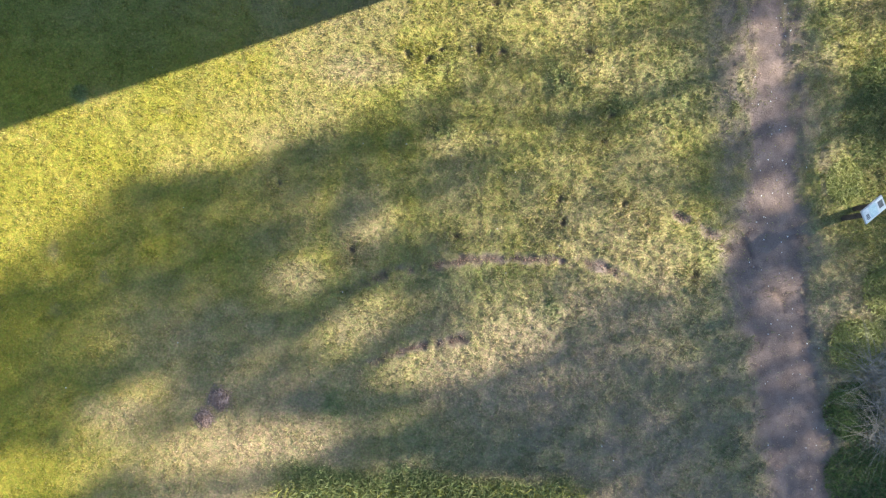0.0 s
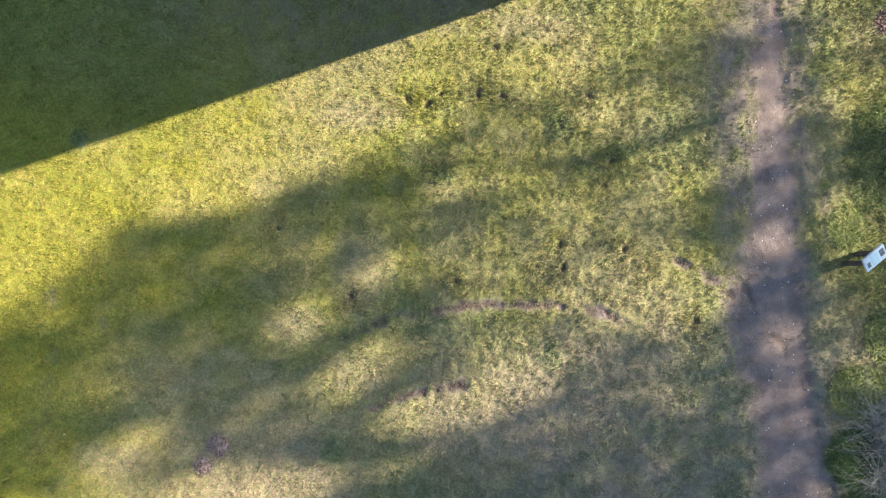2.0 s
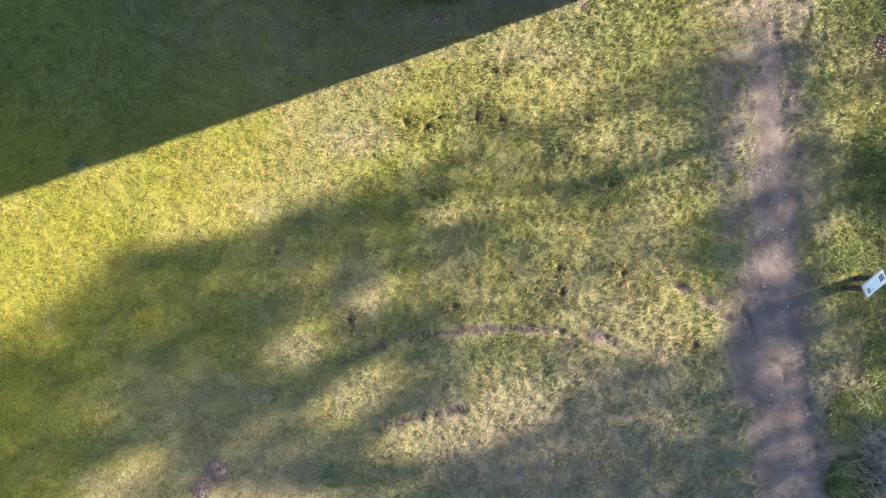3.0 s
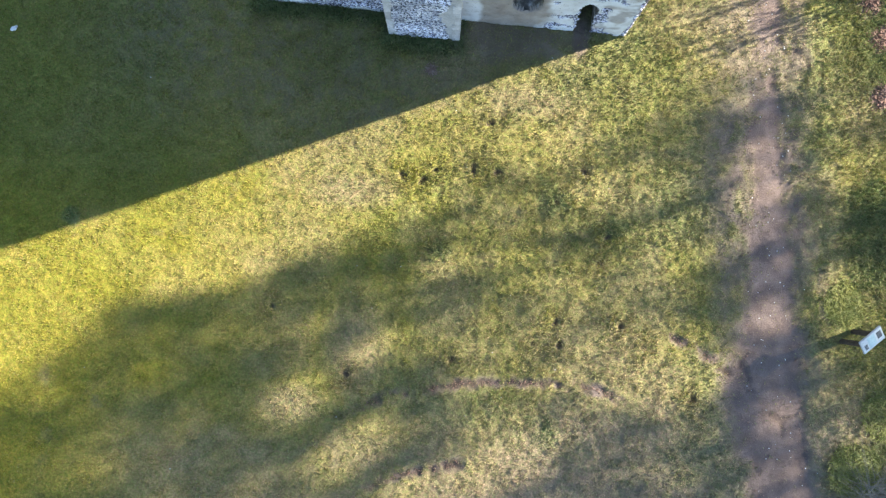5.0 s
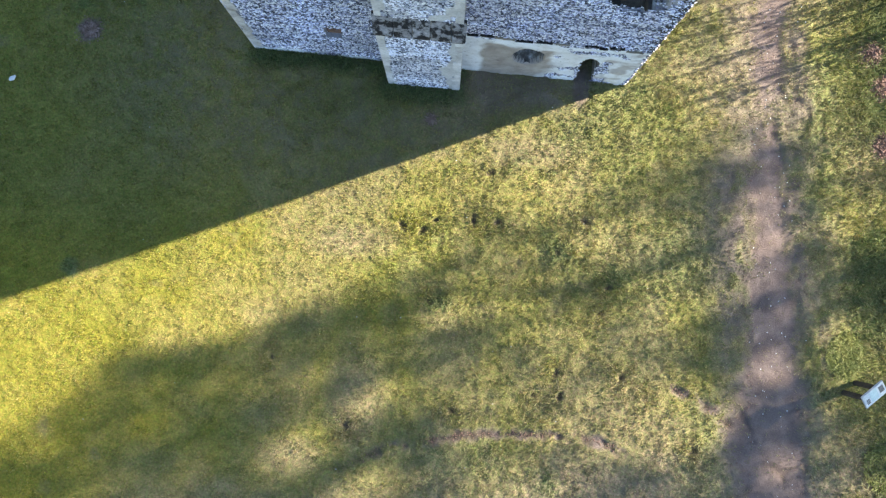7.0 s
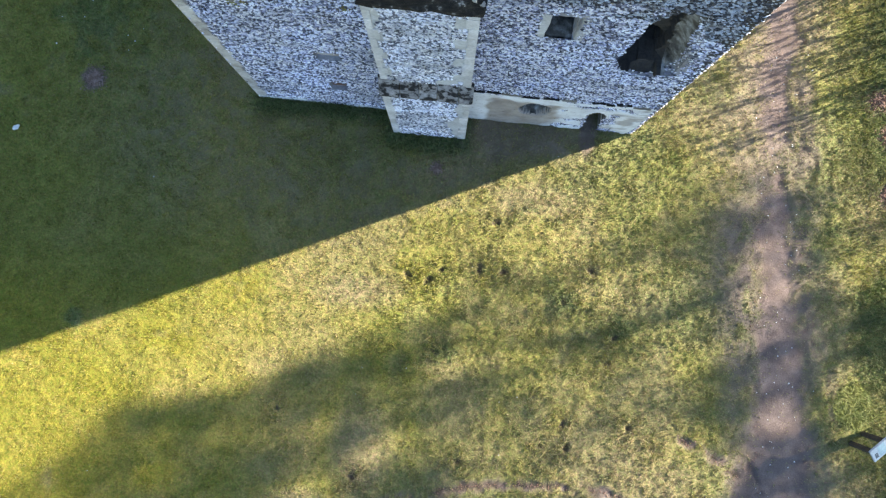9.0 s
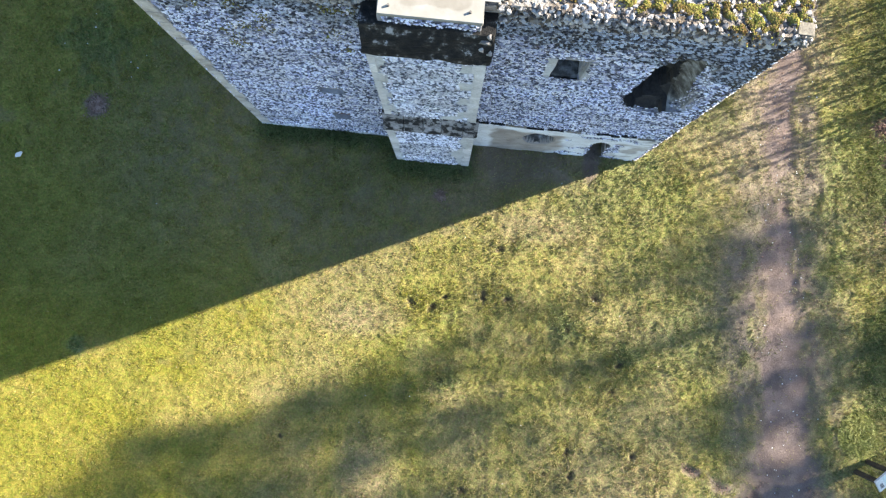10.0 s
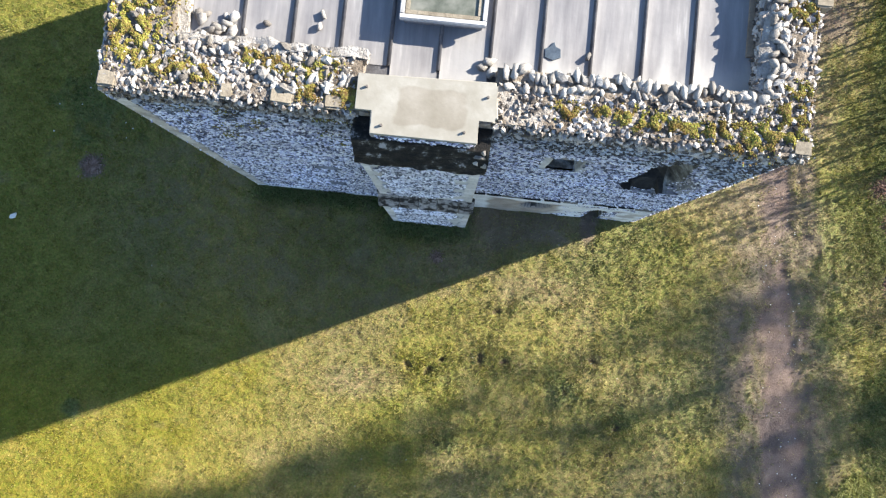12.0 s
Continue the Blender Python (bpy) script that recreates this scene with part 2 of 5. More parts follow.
def node(nodes, kind, **values):
    n = nodes.new(kind)
    for key, value in values.items():
        n.inputs[key].default_value = value
    return n


def noise_tex(nodes, links, scale, detail=4, rough=0.6, space="Object"):
    coord = nodes.new("ShaderNodeTexCoord")
    n = node(nodes, "ShaderNodeTexNoise", Scale=scale, Detail=detail, Roughness=rough)
    links.new(coord.outputs[space], n.inputs["Vector"])
    return n.outputs["Fac"]


def ramp(nodes, links, fac, stops):
    r = nodes.new("ShaderNodeValToRGB")
    while len(r.color_ramp.elements) < len(stops):
        r.color_ramp.elements.new(0.5)
    for e, (pos, col) in zip(r.color_ramp.elements, stops):
        e.position, e.color = pos, (*col, 1)
    links.new(fac, r.inputs["Fac"])
    return r.outputs["Color"]


def mix(nodes, links, fac, a, b, mode="MIX"):
    n = nodes.new("ShaderNodeMix")
    n.data_type, n.blend_type = "RGBA", mode
    for socket, value in ((n.inputs[0], fac), (n.inputs[6], a), (n.inputs[7], b)):
        if isinstance(value, (int, float)):
            socket.default_value = value
        elif isinstance(value, tuple):
            socket.default_value = (*value, 1)
        else:
            links.new(value, socket)
    return n.outputs[2]


def relief(nodes, links, b, fac, strength, distance):
    n = node(nodes, "ShaderNodeBump", Strength=strength, Distance=distance)
    links.new(fac, n.inputs["Height"])
    links.new(n.outputs["Normal"], b.inputs["Normal"])


def attribute(nodes, name):
    a = nodes.new("ShaderNodeAttribute")
    a.attribute_name = name
    return a.outputs["Fac"]


def plain(name, stops, scale, rough=0.9, bump=0.4, dist=0.01, metal=0.0, spec=0.3, fine=None, per="object", space="Object"):
    """Mottled surface: a ramp over noise, with a finer layer, and a tone that varies from piece to piece."""
    m, nodes, links, b = material(name, rough, metal, spec)
    big = noise_tex(nodes, links, scale, 5, 0.62, space)
    col = ramp(nodes, links, big, stops)
    small = noise_tex(nodes, links, fine or scale * 7, 4, 0.65, space)
    col = mix(nodes, links, 0.45, col, ramp(nodes, links, small, [(0.3, (0.45, 0.45, 0.45)), (0.7, (1.15, 1.15, 1.15))]), "MULTIPLY")
    if per:
        who = nodes.new("ShaderNodeObjectInfo").outputs["Random"] if per == "object" else nodes.new("ShaderNodeNewGeometry").outputs["Random Per Island"]
        col = mix(nodes, links, 0.5, col, ramp(nodes, links, who, [(0, (0.6, 0.6, 0.6)), (1, (1.2, 1.2, 1.2))]), "MULTIPLY")
    links.new(col, b.inputs["Base Color"])
    relief(nodes, links, b, small, bump, dist)
    return m


def tufted(name, stops):
    """Small growth whose tone changes from tuft to tuft and from patch to patch."""
    m, nodes, links, b = material(name, 0.9, 0, 0.2)
    col = ramp(nodes, links, nodes.new("ShaderNodeNewGeometry").outputs["Random Per Island"], stops)
    col = mix(nodes, links, 0.8, col, ramp(nodes, links, noise_tex(nodes, links, 4, 3, 0.6), [(0.36, (0.62, 0.48, 0.5)), (0.5, (0.95, 0.95, 0.9)), (0.64, (1.15, 1.25, 1.0))]), "MULTIPLY")
    links.new(col, b.inputs["Base Color"])
    return m


def grass_colour(nodes, links, who):
    """Green, yellow-green and straw by the dry and lush fields, which also carry light and shade."""
    broad = noise_tex(nodes, links, 0.6, 3, 0.55)
    green = ramp(nodes, links, broad, [(0.3, GREEN_A), (0.55, GREEN_B), (0.75, GREEN_C)])
    col = mix(nodes, links, attribute(nodes, "dry"), green, STRAW)
    col = mix(nodes, links, attribute(nodes, "lush"), col, LUSH)
    grain = noise_tex(nodes, links, 21, 4, 0.75)
    col = mix(nodes, links, 1.0, col, ramp(nodes, links, grain, [(0.35, (0.68, 0.70, 0.69)), (0.5, (0.98, 0.98, 0.98)), (0.65, (1.28, 1.25, 1.25))]), "MULTIPLY")
    col = mix(nodes, links, 1.0, col, ramp(nodes, links, noise_tex(nodes, links, 6.5, 3, 0.6), [(0.36, (0.89, 0.91, 0.89)), (0.64, (1.1, 1.08, 1.08))]), "MULTIPLY")
    # green and pinkish-straw grains side by side
    col = mix(nodes, links, 1.0, col, ramp(nodes, links, noise_tex(nodes, links, 15, 3, 0.7), [(0.36, (0.82, 0.98, 0.84)), (0.5, (1, 1, 1)), (0.64, (1.13, 1.01, 1.15))]), "MULTIPLY")
    if who is not None:
        col = mix(nodes, links, 0.6, col, ramp(nodes, links, who, [(0, (0.60, 0.64, 0.60)), (0.5, (0.97, 0.97, 0.95)), (1, (1.36, 1.30, 1.30))]), "MULTIPLY")
    return col


GREEN_A, GREEN_B, GREEN_C = (0.228, 0.219, 0.026), (0.258, 0.238, 0.034), (0.298, 0.255, 0.068)
STRAW, LUSH = (0.335, 0.259, 0.170), (0.158, 0.197, 0.082)


def grass_material():
    m, nodes, links, b = material("grass_blade", 0.75, 0, 0.25)
    col = grass_colour(nodes, links, nodes.new("ShaderNodeNewGeometry").outputs["Random Per Island"])
    links.new(col, b.inputs["Base Color"])
    thin = nodes.new("ShaderNodeBsdfTranslucent")
    links.new(col, thin.inputs["Color"])
    both = nodes.new("ShaderNodeMixShader")
    both.inputs[0].default_value = 0.3
    links.new(b.outputs[0], both.inputs[1])
    links.new(thin.outputs[0], both.inputs[2])
    links.new(both.outputs[0], nodes["Material Output"].inputs["Surface"])
    return m


def ground_material():
    m, nodes, links, b = material("turf", 0.95, 0, 0.15)
    col = grass_colour(nodes, links, None)
    fine = noise_tex(nodes, links, 38, 5, 0.75)
    col = mix(nodes, links, 0.8, col, ramp(nodes, links, fine, [(0.3, (0.5, 0.5, 0.48)), (0.55, (0.86, 0.86, 0.82)), (0.75, (1.2, 1.16, 1.1))]), "MULTIPLY")
    earth = ramp(nodes, links, noise_tex(nodes, links, 2.6, 6, 0.65), [(0.25, (0.112, 0.082, 0.069)), (0.5, (0.172, 0.130, 0.112)), (0.75, (0.240, 0.186, 0.160))])
    earth = mix(nodes, links, 0.6, earth, ramp(nodes, links, noise_tex(nodes, links, 45, 4, 0.7), [(0.3, (0.55, 0.55, 0.55)), (0.7, (1.2, 1.2, 1.2))]), "MULTIPLY")
    # this field only darkens the earth in ruts, cracks and holes
    earth = mix(nodes, links, attribute(nodes, "damp"), earth, (0.045, 0.033, 0.026))
    links.new(mix(nodes, links, attribute(nodes, "soil"), col, earth), b.inputs["Base Color"])
    relief(nodes, links, b, fine, 0.7, 0.03)
    return m


MAT_GRASS, MAT_TURF = grass_material(), ground_material()
MAT_EARTH = plain("loose_earth", [(0.25, (0.15, 0.085, 0.06)), (0.5, (0.235, 0.145, 0.11)), (0.75, (0.32, 0.22, 0.175))], 9, bump=0.9, dist=0.02)
MAT_MOLE = plain("molehill_earth", [(0.25, (0.16, 0.10, 0.075)), (0.5, (0.28, 0.19, 0.15)), (0.75, (0.46, 0.35, 0.30))], 9, bump=0.9, dist=0.02)
MAT_MORTAR = plain("lime_mortar", [(0.25, (0.13, 0.13, 0.14)), (0.5, (0.29, 0.29, 0.315)), (0.75, (0.52, 0.52, 0.55))], 1.4, fine=24, bump=0.9, dist=0.02)
MAT_QUOIN = plain("pale_limestone", [(0.25, (0.30, 0.26, 0.22)), (0.5, (0.54, 0.50, 0.46)), (0.75, (0.70, 0.68, 0.66))], 3.5, bump=0.6, dist=0.01)
MAT_DRESSED = plain("dressed_pale_stone", [(0.25, (0.44, 0.425, 0.41)), (0.5, (0.63, 0.62, 0.62)), (0.75, (0.76, 0.76, 0.775))], 3.5, bump=0.6, dist=0.01)
MAT_BLACK = plain("lichened_dark_stone", [(0.35, (0.007, 0.007, 0.008)), (0.52, (0.017, 0.016, 0.015)), (0.6, (0.045, 0.043, 0.037)), (0.68, (0.34, 0.34, 0.35))], 9, bump=0.8, dist=0.02)
MAT_SPOTTED = plain("lichen_spotted_stone", [(0.36, (0.014, 0.014, 0.016)), (0.47, (0.035, 0.034, 0.036)), (0.51, (0.22, 0.215, 0.22)), (0.7, (0.42, 0.41, 0.42))], 8, bump=0.6, dist=0.01)
MAT_MOSS = tufted("cushion_moss", [(0.0, (0.16, 0.10, 0.05)), (0.3, (0.22, 0.165, 0.06)), (0.55, (0.20, 0.18, 0.04)), (0.8, (0.235, 0.225, 0.05)), (1.0, (0.29, 0.28, 0.10))])
MAT_BARK = plain("bark", [(0.3, (0.06, 0.045, 0.035)), (0.7, (0.16, 0.12, 0.09))], 3, bump=0.9, dist=0.03)
MAT_LEAF = plain("foliage", [(0.3, (0.03, 0.06, 0.015)), (0.7, (0.08, 0.12, 0.03))], 2, bump=0.0, per="island")
MAT_WEED = plain("weed_leaf", [(0.3, (0.10, 0.13, 0.03)), (0.55, (0.20, 0.215, 0.05)), (0.8, (0.32, 0.30, 0.10))], 3, bump=0.0, rough=0.6, per="island")
MAT_BANK = plain("bank_blade", [(0.3, (0.14, 0.17, 0.03)), (0.55, (0.23, 0.23, 0.045)), (0.8, (0.32, 0.30, 0.09))], 3, bump=0.0, rough=0.7, per="island")
MAT_STALK = plain("dry_stalk", [(0.3, (0.11, 0.10, 0.08)), (0.7, (0.25, 0.23, 0.195))], 4, bump=0.0, per="island")
MAT_POST = plain("dark_wood", [(0.3, (0.035, 0.026, 0.02)), (0.7, (0.085, 0.065, 0.05))], 5, bump=0.6, dist=0.01)
MAT_WHITE = plain("white_frame_paint", [(0.3, (0.360, 0.367, 0.382)), (0.7, (0.475, 0.475, 0.482))], 3, rough=0.5, bump=0.1, dist=0.005)
MAT_CHALK = plain("chalk", [(0.3, (0.62, 0.62, 0.60)), (0.7, (0.78, 0.78, 0.76))], 12, bump=0.2)
MAT_RUST = plain("iron_bolt", [(0.3, (0.10, 0.09, 0.085)), (0.7, (0.18, 0.165, 0.155))], 20, bump=0.3)
MAT_WALLTOP = plain("wall_top_earth", [(0.3, (0.099, 0.076, 0.054)), (0.47, (0.215, 0.18, 0.145)), (0.58, (0.36, 0.33, 0.295)), (0.75, (0.47, 0.45, 0.42))], 4, fine=30, bump=1.0, dist=0.03)
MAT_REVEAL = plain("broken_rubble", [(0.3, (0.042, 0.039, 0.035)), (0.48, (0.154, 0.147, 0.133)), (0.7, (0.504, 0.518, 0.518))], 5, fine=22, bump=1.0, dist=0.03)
MAT_BLUE_PATCH = plain("dark_blue_surface", [(0.3, (0.04, 0.06, 0.09)), (0.7, (0.08, 0.11, 0.15))], 8, rough=0.5, bump=0.2)
MAT_DARK = plain("dark_stone_and_hole_shade", [(0.3, (0.03, 0.028, 0.026)), (0.7, (0.09, 0.08, 0.07))], 3, bump=0.8, dist=0.03)
MAT_PANEL = plain("sign_face", [(0.3, (0.446, 0.504, 0.504)), (0.7, (0.533, 0.576, 0.576))], 4, rough=0.4, bump=0.02, per=None)
MAT_PANEL_BLUE = plain("sign_tint", [(0.3, (0.324, 0.461, 0.475)), (0.7, (0.396, 0.518, 0.533))], 6, rough=0.4, bump=0.02, per=None)
MAT_INK = plain("sign_ink", [(0.3, (0.05, 0.055, 0.06)), (0.7, (0.15, 0.16, 0.16))], 14, rough=0.5, bump=0.02, per=None)


def flint_material(name, dark, mid, pale):
    m, nodes, links, b = material(name, 0.45, 0, 0.5)
    who = nodes.new("ShaderNodeNewGeometry").outputs["Random Per Island"]
    col = ramp(nodes, links, who, [(0.0, dark), (0.26, tuple(0.75 * p + 0.25 * q for p, q in zip(dark, mid))), (0.42, mid), (0.68, pale), (1.0, tuple(min(1, p * 1.15) for p in pale))])
    fine = noise_tex(nodes, links, 30, 4, 0.65)
    col = mix(nodes, links, 0.5, col, ramp(nodes, links, fine, [(0.3, (0.5, 0.5, 0.52)), (0.7, (1.15, 1.15, 1.13))]), "MULTIPLY")
    patch = noise_tex(nodes, links, 0.9, 4, 0.6)
    col = mix(nodes, links, 0.75, col, ramp(nodes, links, patch, [(0.33, (0.62, 0.60, 0.58)), (0.46, (1.0, 0.96, 0.92)), (0.55, (1.02, 1.02, 1.05)), (0.68, (1.28, 1.3, 1.38))]), "MULTIPLY")
    # lifts of building show as faint bands along the courses
    coord = nodes.new("ShaderNodeTexCoord")
    squash = nodes.new("ShaderNodeMapping")
    squash.inputs["Scale"].default_value = (0.5, 0.5, 3.2)
    links.new(coord.outputs["Object"], squash.inputs["Vector"])
    band = node(nodes, "ShaderNodeTexNoise", Scale=1.6, Detail=5, Roughness=0.65)
    links.new(squash.outputs["Vector"], band.inputs["Vector"])
    col = mix(nodes, links, 0.7, col, ramp(nodes, links, band.outputs["Fac"], [(0.34, (0.5, 0.5, 0.5)), (0.5, (1.0, 1.0, 1.0)), (0.66, (1.2, 1.2, 1.2))]), "MULTIPLY")
    links.new(col, b.inputs["Base Color"])
    relief(nodes, links, b, fine, 0.4, 0.01)
    return m


MAT_FLINT = flint_material("knapped_flint", (0.025, 0.025, 0.038), (0.46, 0.475, 0.66), (0.89, 0.895, 1.0))
MAT_FLINT_PALE = flint_material("pale_flint", (0.06, 0.065, 0.09), (0.66, 0.67, 0.76), (0.95, 0.94, 1.0))
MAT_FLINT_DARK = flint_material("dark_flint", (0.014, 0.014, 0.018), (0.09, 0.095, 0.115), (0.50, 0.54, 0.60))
MAT_FLINT_TOP = flint_material("weathered_flint", (0.05, 0.042, 0.036), (0.24, 0.215, 0.195), (0.47, 0.445, 0.42))


def cobble_material():
    m, nodes, links, b = material("flint_cobble", 0.6, 0, 0.4)
    who = nodes.new("ShaderNodeObjectInfo").outputs["Random"]
    col = ramp(nodes, links, who, [(0.0, (0.11, 0.10, 0.09)), (0.25, (0.23, 0.215, 0.2)), (0.6, (0.36, 0.343, 0.325)), (1.0, (0.50, 0.49, 0.47))])
    spots = noise_tex(nodes, links, 14, 5, 0.65)
    col = mix(nodes, links, 0.75, col, ramp(nodes, links, spots, [(0.34, (0.42, 0.42, 0.43)), (0.5, (0.9, 0.9, 0.9)), (0.75, (1.2, 1.18, 1.14))]), "MULTIPLY")
    links.new(col, b.inputs["Base Color"])
    relief(nodes, links, b, noise_tex(nodes, links, 40, 4, 0.6), 0.5, 0.01)
    return m


MAT_COBBLE = cobble_material()


def lead_material():
    m, nodes, links, b = material("lead_sheet", 0.55, 0.0, 0.3)
    coord = nodes.new("ShaderNodeTexCoord")
    squash = nodes.new("ShaderNodeMapping")
    squash.inputs["Scale"].default_value = (5.0, 0.5, 1.0)
    links.new(coord.outputs["Object"], squash.inputs["Vector"])
    streak = node(nodes, "ShaderNodeTexNoise", Scale=2.4, Detail=5, Roughness=0.6)
    links.new(squash.outputs["Vector"], streak.inputs["Vector"])
    col = ramp(nodes, links, streak.outputs["Fac"], [(0.3, (0.175, 0.174, 0.184)), (0.5, (0.225, 0.223, 0.232)), (0.6, (0.255, 0.252, 0.257)), (0.72, (0.35, 0.35, 0.352))])
    col = mix(nodes, links, attribute(nodes, "wash"), col, (0.40, 0.40, 0.397))
    blot = noise_tex(nodes, links, 2.2, 5, 0.6)
    col = mix(nodes, links, 0.5, col, ramp(nodes, links, blot, [(0.3, (0.74, 0.74, 0.77)), (0.7, (1.12, 1.11, 1.1))]), "MULTIPLY")
    who = nodes.new("ShaderNodeObjectInfo").outputs["Random"]
    col = mix(nodes, links, 0.35, col, ramp(nodes, links, who, [(0, (0.9, 0.9, 0.92)), (1, (1.05, 1.05, 1.05))]), "MULTIPLY")
    links.new(col, b.inputs["Base Color"])
    relief(nodes, links, b, blot, 0.3, 0.03)
    return m


MAT_LEAD = lead_material()
MAT_LEAD_DARK = plain("lead_seam", [(0.3, (0.07, 0.07, 0.08)), (0.7, (0.16, 0.16, 0.17))], 6, rough=0.6, metal=0.3, bump=0.3)
MAT_GUTTER = plain("gutter_silt", [(0.3, (0.24, 0.18, 0.13)), (0.7, (0.36, 0.29, 0.22))], 5, bump=0.6)


def slab_material():
    """Cream capping slab with a rectangular damp stain and a limy rim."""
    m, nodes, links, b = material("cream_capping", 0.7, 0, 0.3)
    col = ramp(nodes, links, noise_tex(nodes, links, 3.5, 5, 0.6), [(0.3, (0.240, 0.228, 0.194)), (0.5, (0.284, 0.273, 0.240)), (0.7, (0.347, 0.339, 0.309))])
    stain = ramp(nodes, links, attribute(nodes, "stain"), [(0.35, (1, 1, 1)), (0.6, (0.83, 0.80, 0.77))])
    col = mix(nodes, links, 1.0, col, stain, "MULTIPLY")
    links.new(col, b.inputs["Base Color"])
    relief(nodes, links, b, noise_tex(nodes, links, 30, 3, 0.5), 0.15, 0.01)
    return m


MAT_SLAB = slab_material()


def plaster_material():
    """Lime plaster, white where it is sound and buff where the top coat has gone."""
    m, nodes, links, b = material("old_plaster", 0.9, 0, 0.3)
    white = ramp(nodes, links, noise_tex(nodes, links, 2.0, 6, 0.65), [(0.3, (0.50, 0.48, 0.46)), (0.5, (0.70, 0.70, 0.70)), (0.7, (0.80, 0.81, 0.83))])
    buff = ramp(nodes, links, noise_tex(nodes, links, 3.0, 6, 0.65), [(0.3, (0.24, 0.205, 0.18)), (0.7, (0.40, 0.36, 0.32))])
    col = mix(nodes, links, attribute(nodes, "buff"), white, buff)
    chips = noise_tex(nodes, links, 16, 5, 0.7)
    col = mix(nodes, links, 0.8, col, ramp(nodes, links, chips, [(0.30, (0.35, 0.34, 0.33)), (0.40, (1, 1, 1))]), "MULTIPLY")
    links.new(col, b.inputs["Base Color"])
    relief(nodes, links, b, chips, 0.5, 0.012)
    return m


MAT_PLASTER = plaster_material()
MAT_BLOCK = plain("weathered_block", [(0.3, (0.17, 0.142, 0.108)), (0.5, (0.28, 0.245, 0.19)), (0.75, (0.37, 0.335, 0.275))], 5, bump=0.6, dist=0.01)
MAT_FILLET = plain("lime_fillet", [(0.3, (0.24, 0.22, 0.20)), (0.5, (0.40, 0.38, 0.36)), (0.75, (0.52, 0.51, 0.50))], 5, bump=1.0, dist=0.03)
MAT_MORTAR_PALE = plain("pale_mortar", [(0.25, (0.28, 0.275, 0.27)), (0.5, (0.48, 0.48, 0.48)), (0.75, (0.64, 0.645, 0.65))], 1.6, fine=24, bump=0.9, dist=0.02)


def glass_material():
    m, nodes, links, b = material("dusty_glass", 0.25, 0, 0.25)
    col = ramp(nodes, links, noise_tex(nodes, links, 5, 5, 0.6), [(0.3, (0.049, 0.059, 0.049)), (0.5, (0.119, 0.130, 0.112)), (0.7, (0.196, 0.203, 0.182))])
    links.new(col, b.inputs["Base Color"])
    return m


MAT_GLASS = glass_material()


# ---- mesh helpers ----
def mesh_from(name, verts, faces, mat, smooth_faces=False):
    """A mesh from arrays; all faces have the same number of corners."""
    verts, faces = np.asarray(verts, np.float32), np.asarray(faces, np.int32)
    me = bpy.data.meshes.new(name)
    n, k = faces.shape
    me.vertices.add(len(verts))
    me.vertices.foreach_set("co", verts.ravel())
    me.loops.add(n * k)
    me.loops.foreach_set("vertex_index", faces.ravel())
    me.polygons.add(n)
    me.polygons.foreach_set("loop_start", np.arange(n, dtype=np.int32) * k)
    me.polygons.foreach_set("loop_total", np.full(n, k, np.int32))
    me.polygons.foreach_set("use_smooth", np.full(n, smooth_faces))
    me.update(calc_edges=True)
    me.materials.append(mat)
    return me


def field(me, name, values):
    a = me.attributes.new(name, "FLOAT", "POINT")
    a.data.foreach_set("value", np.asarray(values, np.float32))


def put(name, me, parent=None, m=None, label=""):
    ob = new(name, me)
    if parent is not None:
        ob.parent = parent
    if m is not None:
        ob.matrix_basis = m
    return tagged(ob, label)


def part(name, bm, mat, parent, label="", shade=False):
    me = bpy.data.meshes.new(name)
    bmesh.ops.recalc_face_normals(bm, faces=bm.faces)
    bm.to_mesh(me)
    bm.free()
    me.materials.append(mat)
    if shade:
        me.polygons.foreach_set("use_smooth", np.full(len(me.polygons), True))
    return put(name, me, parent, None, label)


def empty(name, m, label, category, group=""):
    ob = new(name)
    ob.empty_display_size = 0.2
    ob.matrix_basis = m
    return tagged(ob, label, category, group)


def box(u0, u1, v0, v1, z0, z1, bevel=0.0, bm=None):
    bm = bm or bmesh.new()
    vs = bmesh.ops.create_cube(bm, size=1)["verts"]
    for v in vs:
        v.co = ((u0 + u1) / 2 + v.co.x * (u1 - u0), (v0 + v1) / 2 + v.co.y * (v1 - v0), (z0 + z1) / 2 + v.co.z * (z1 - z0))
    if bevel:
        bmesh.ops.bevel(bm, geom=list({e for v in vs for e in v.link_edges}), offset=bevel, segments=2, affect="EDGES")
    return bm


def prism(outline, v0, v1, axis="v", bevel=0.0):
    """A closed outline pushed along an axis: outline in (u, z) along v, in (v, z) along u, in (u, v) along z."""
    bm = bmesh.new()
    place = {"v": lambda a, b, c: (a, c, b), "u": lambda a, b, c: (c, a, b), "z": lambda a, b, c: (a, b, c)}[axis]
    near_ring = [bm.verts.new(place(a, b, v0)) for a, b in outline]
    far_ring = [bm.verts.new(place(a, b, v1)) for a, b in outline]
    bm.faces.new(near_ring)
    bm.faces.new(far_ring[::-1])
    for i in range(len(outline)):
        j = (i + 1) % len(outline)
        bm.faces.new((near_ring[i], far_ring[i], far_ring[j], near_ring[j]))
    bmesh.ops.recalc_face_normals(bm, faces=bm.faces)
    if bevel:
        bmesh.ops.bevel(bm, geom=bm.edges[:], offset=bevel, segments=1, affect="EDGES")
    return bm


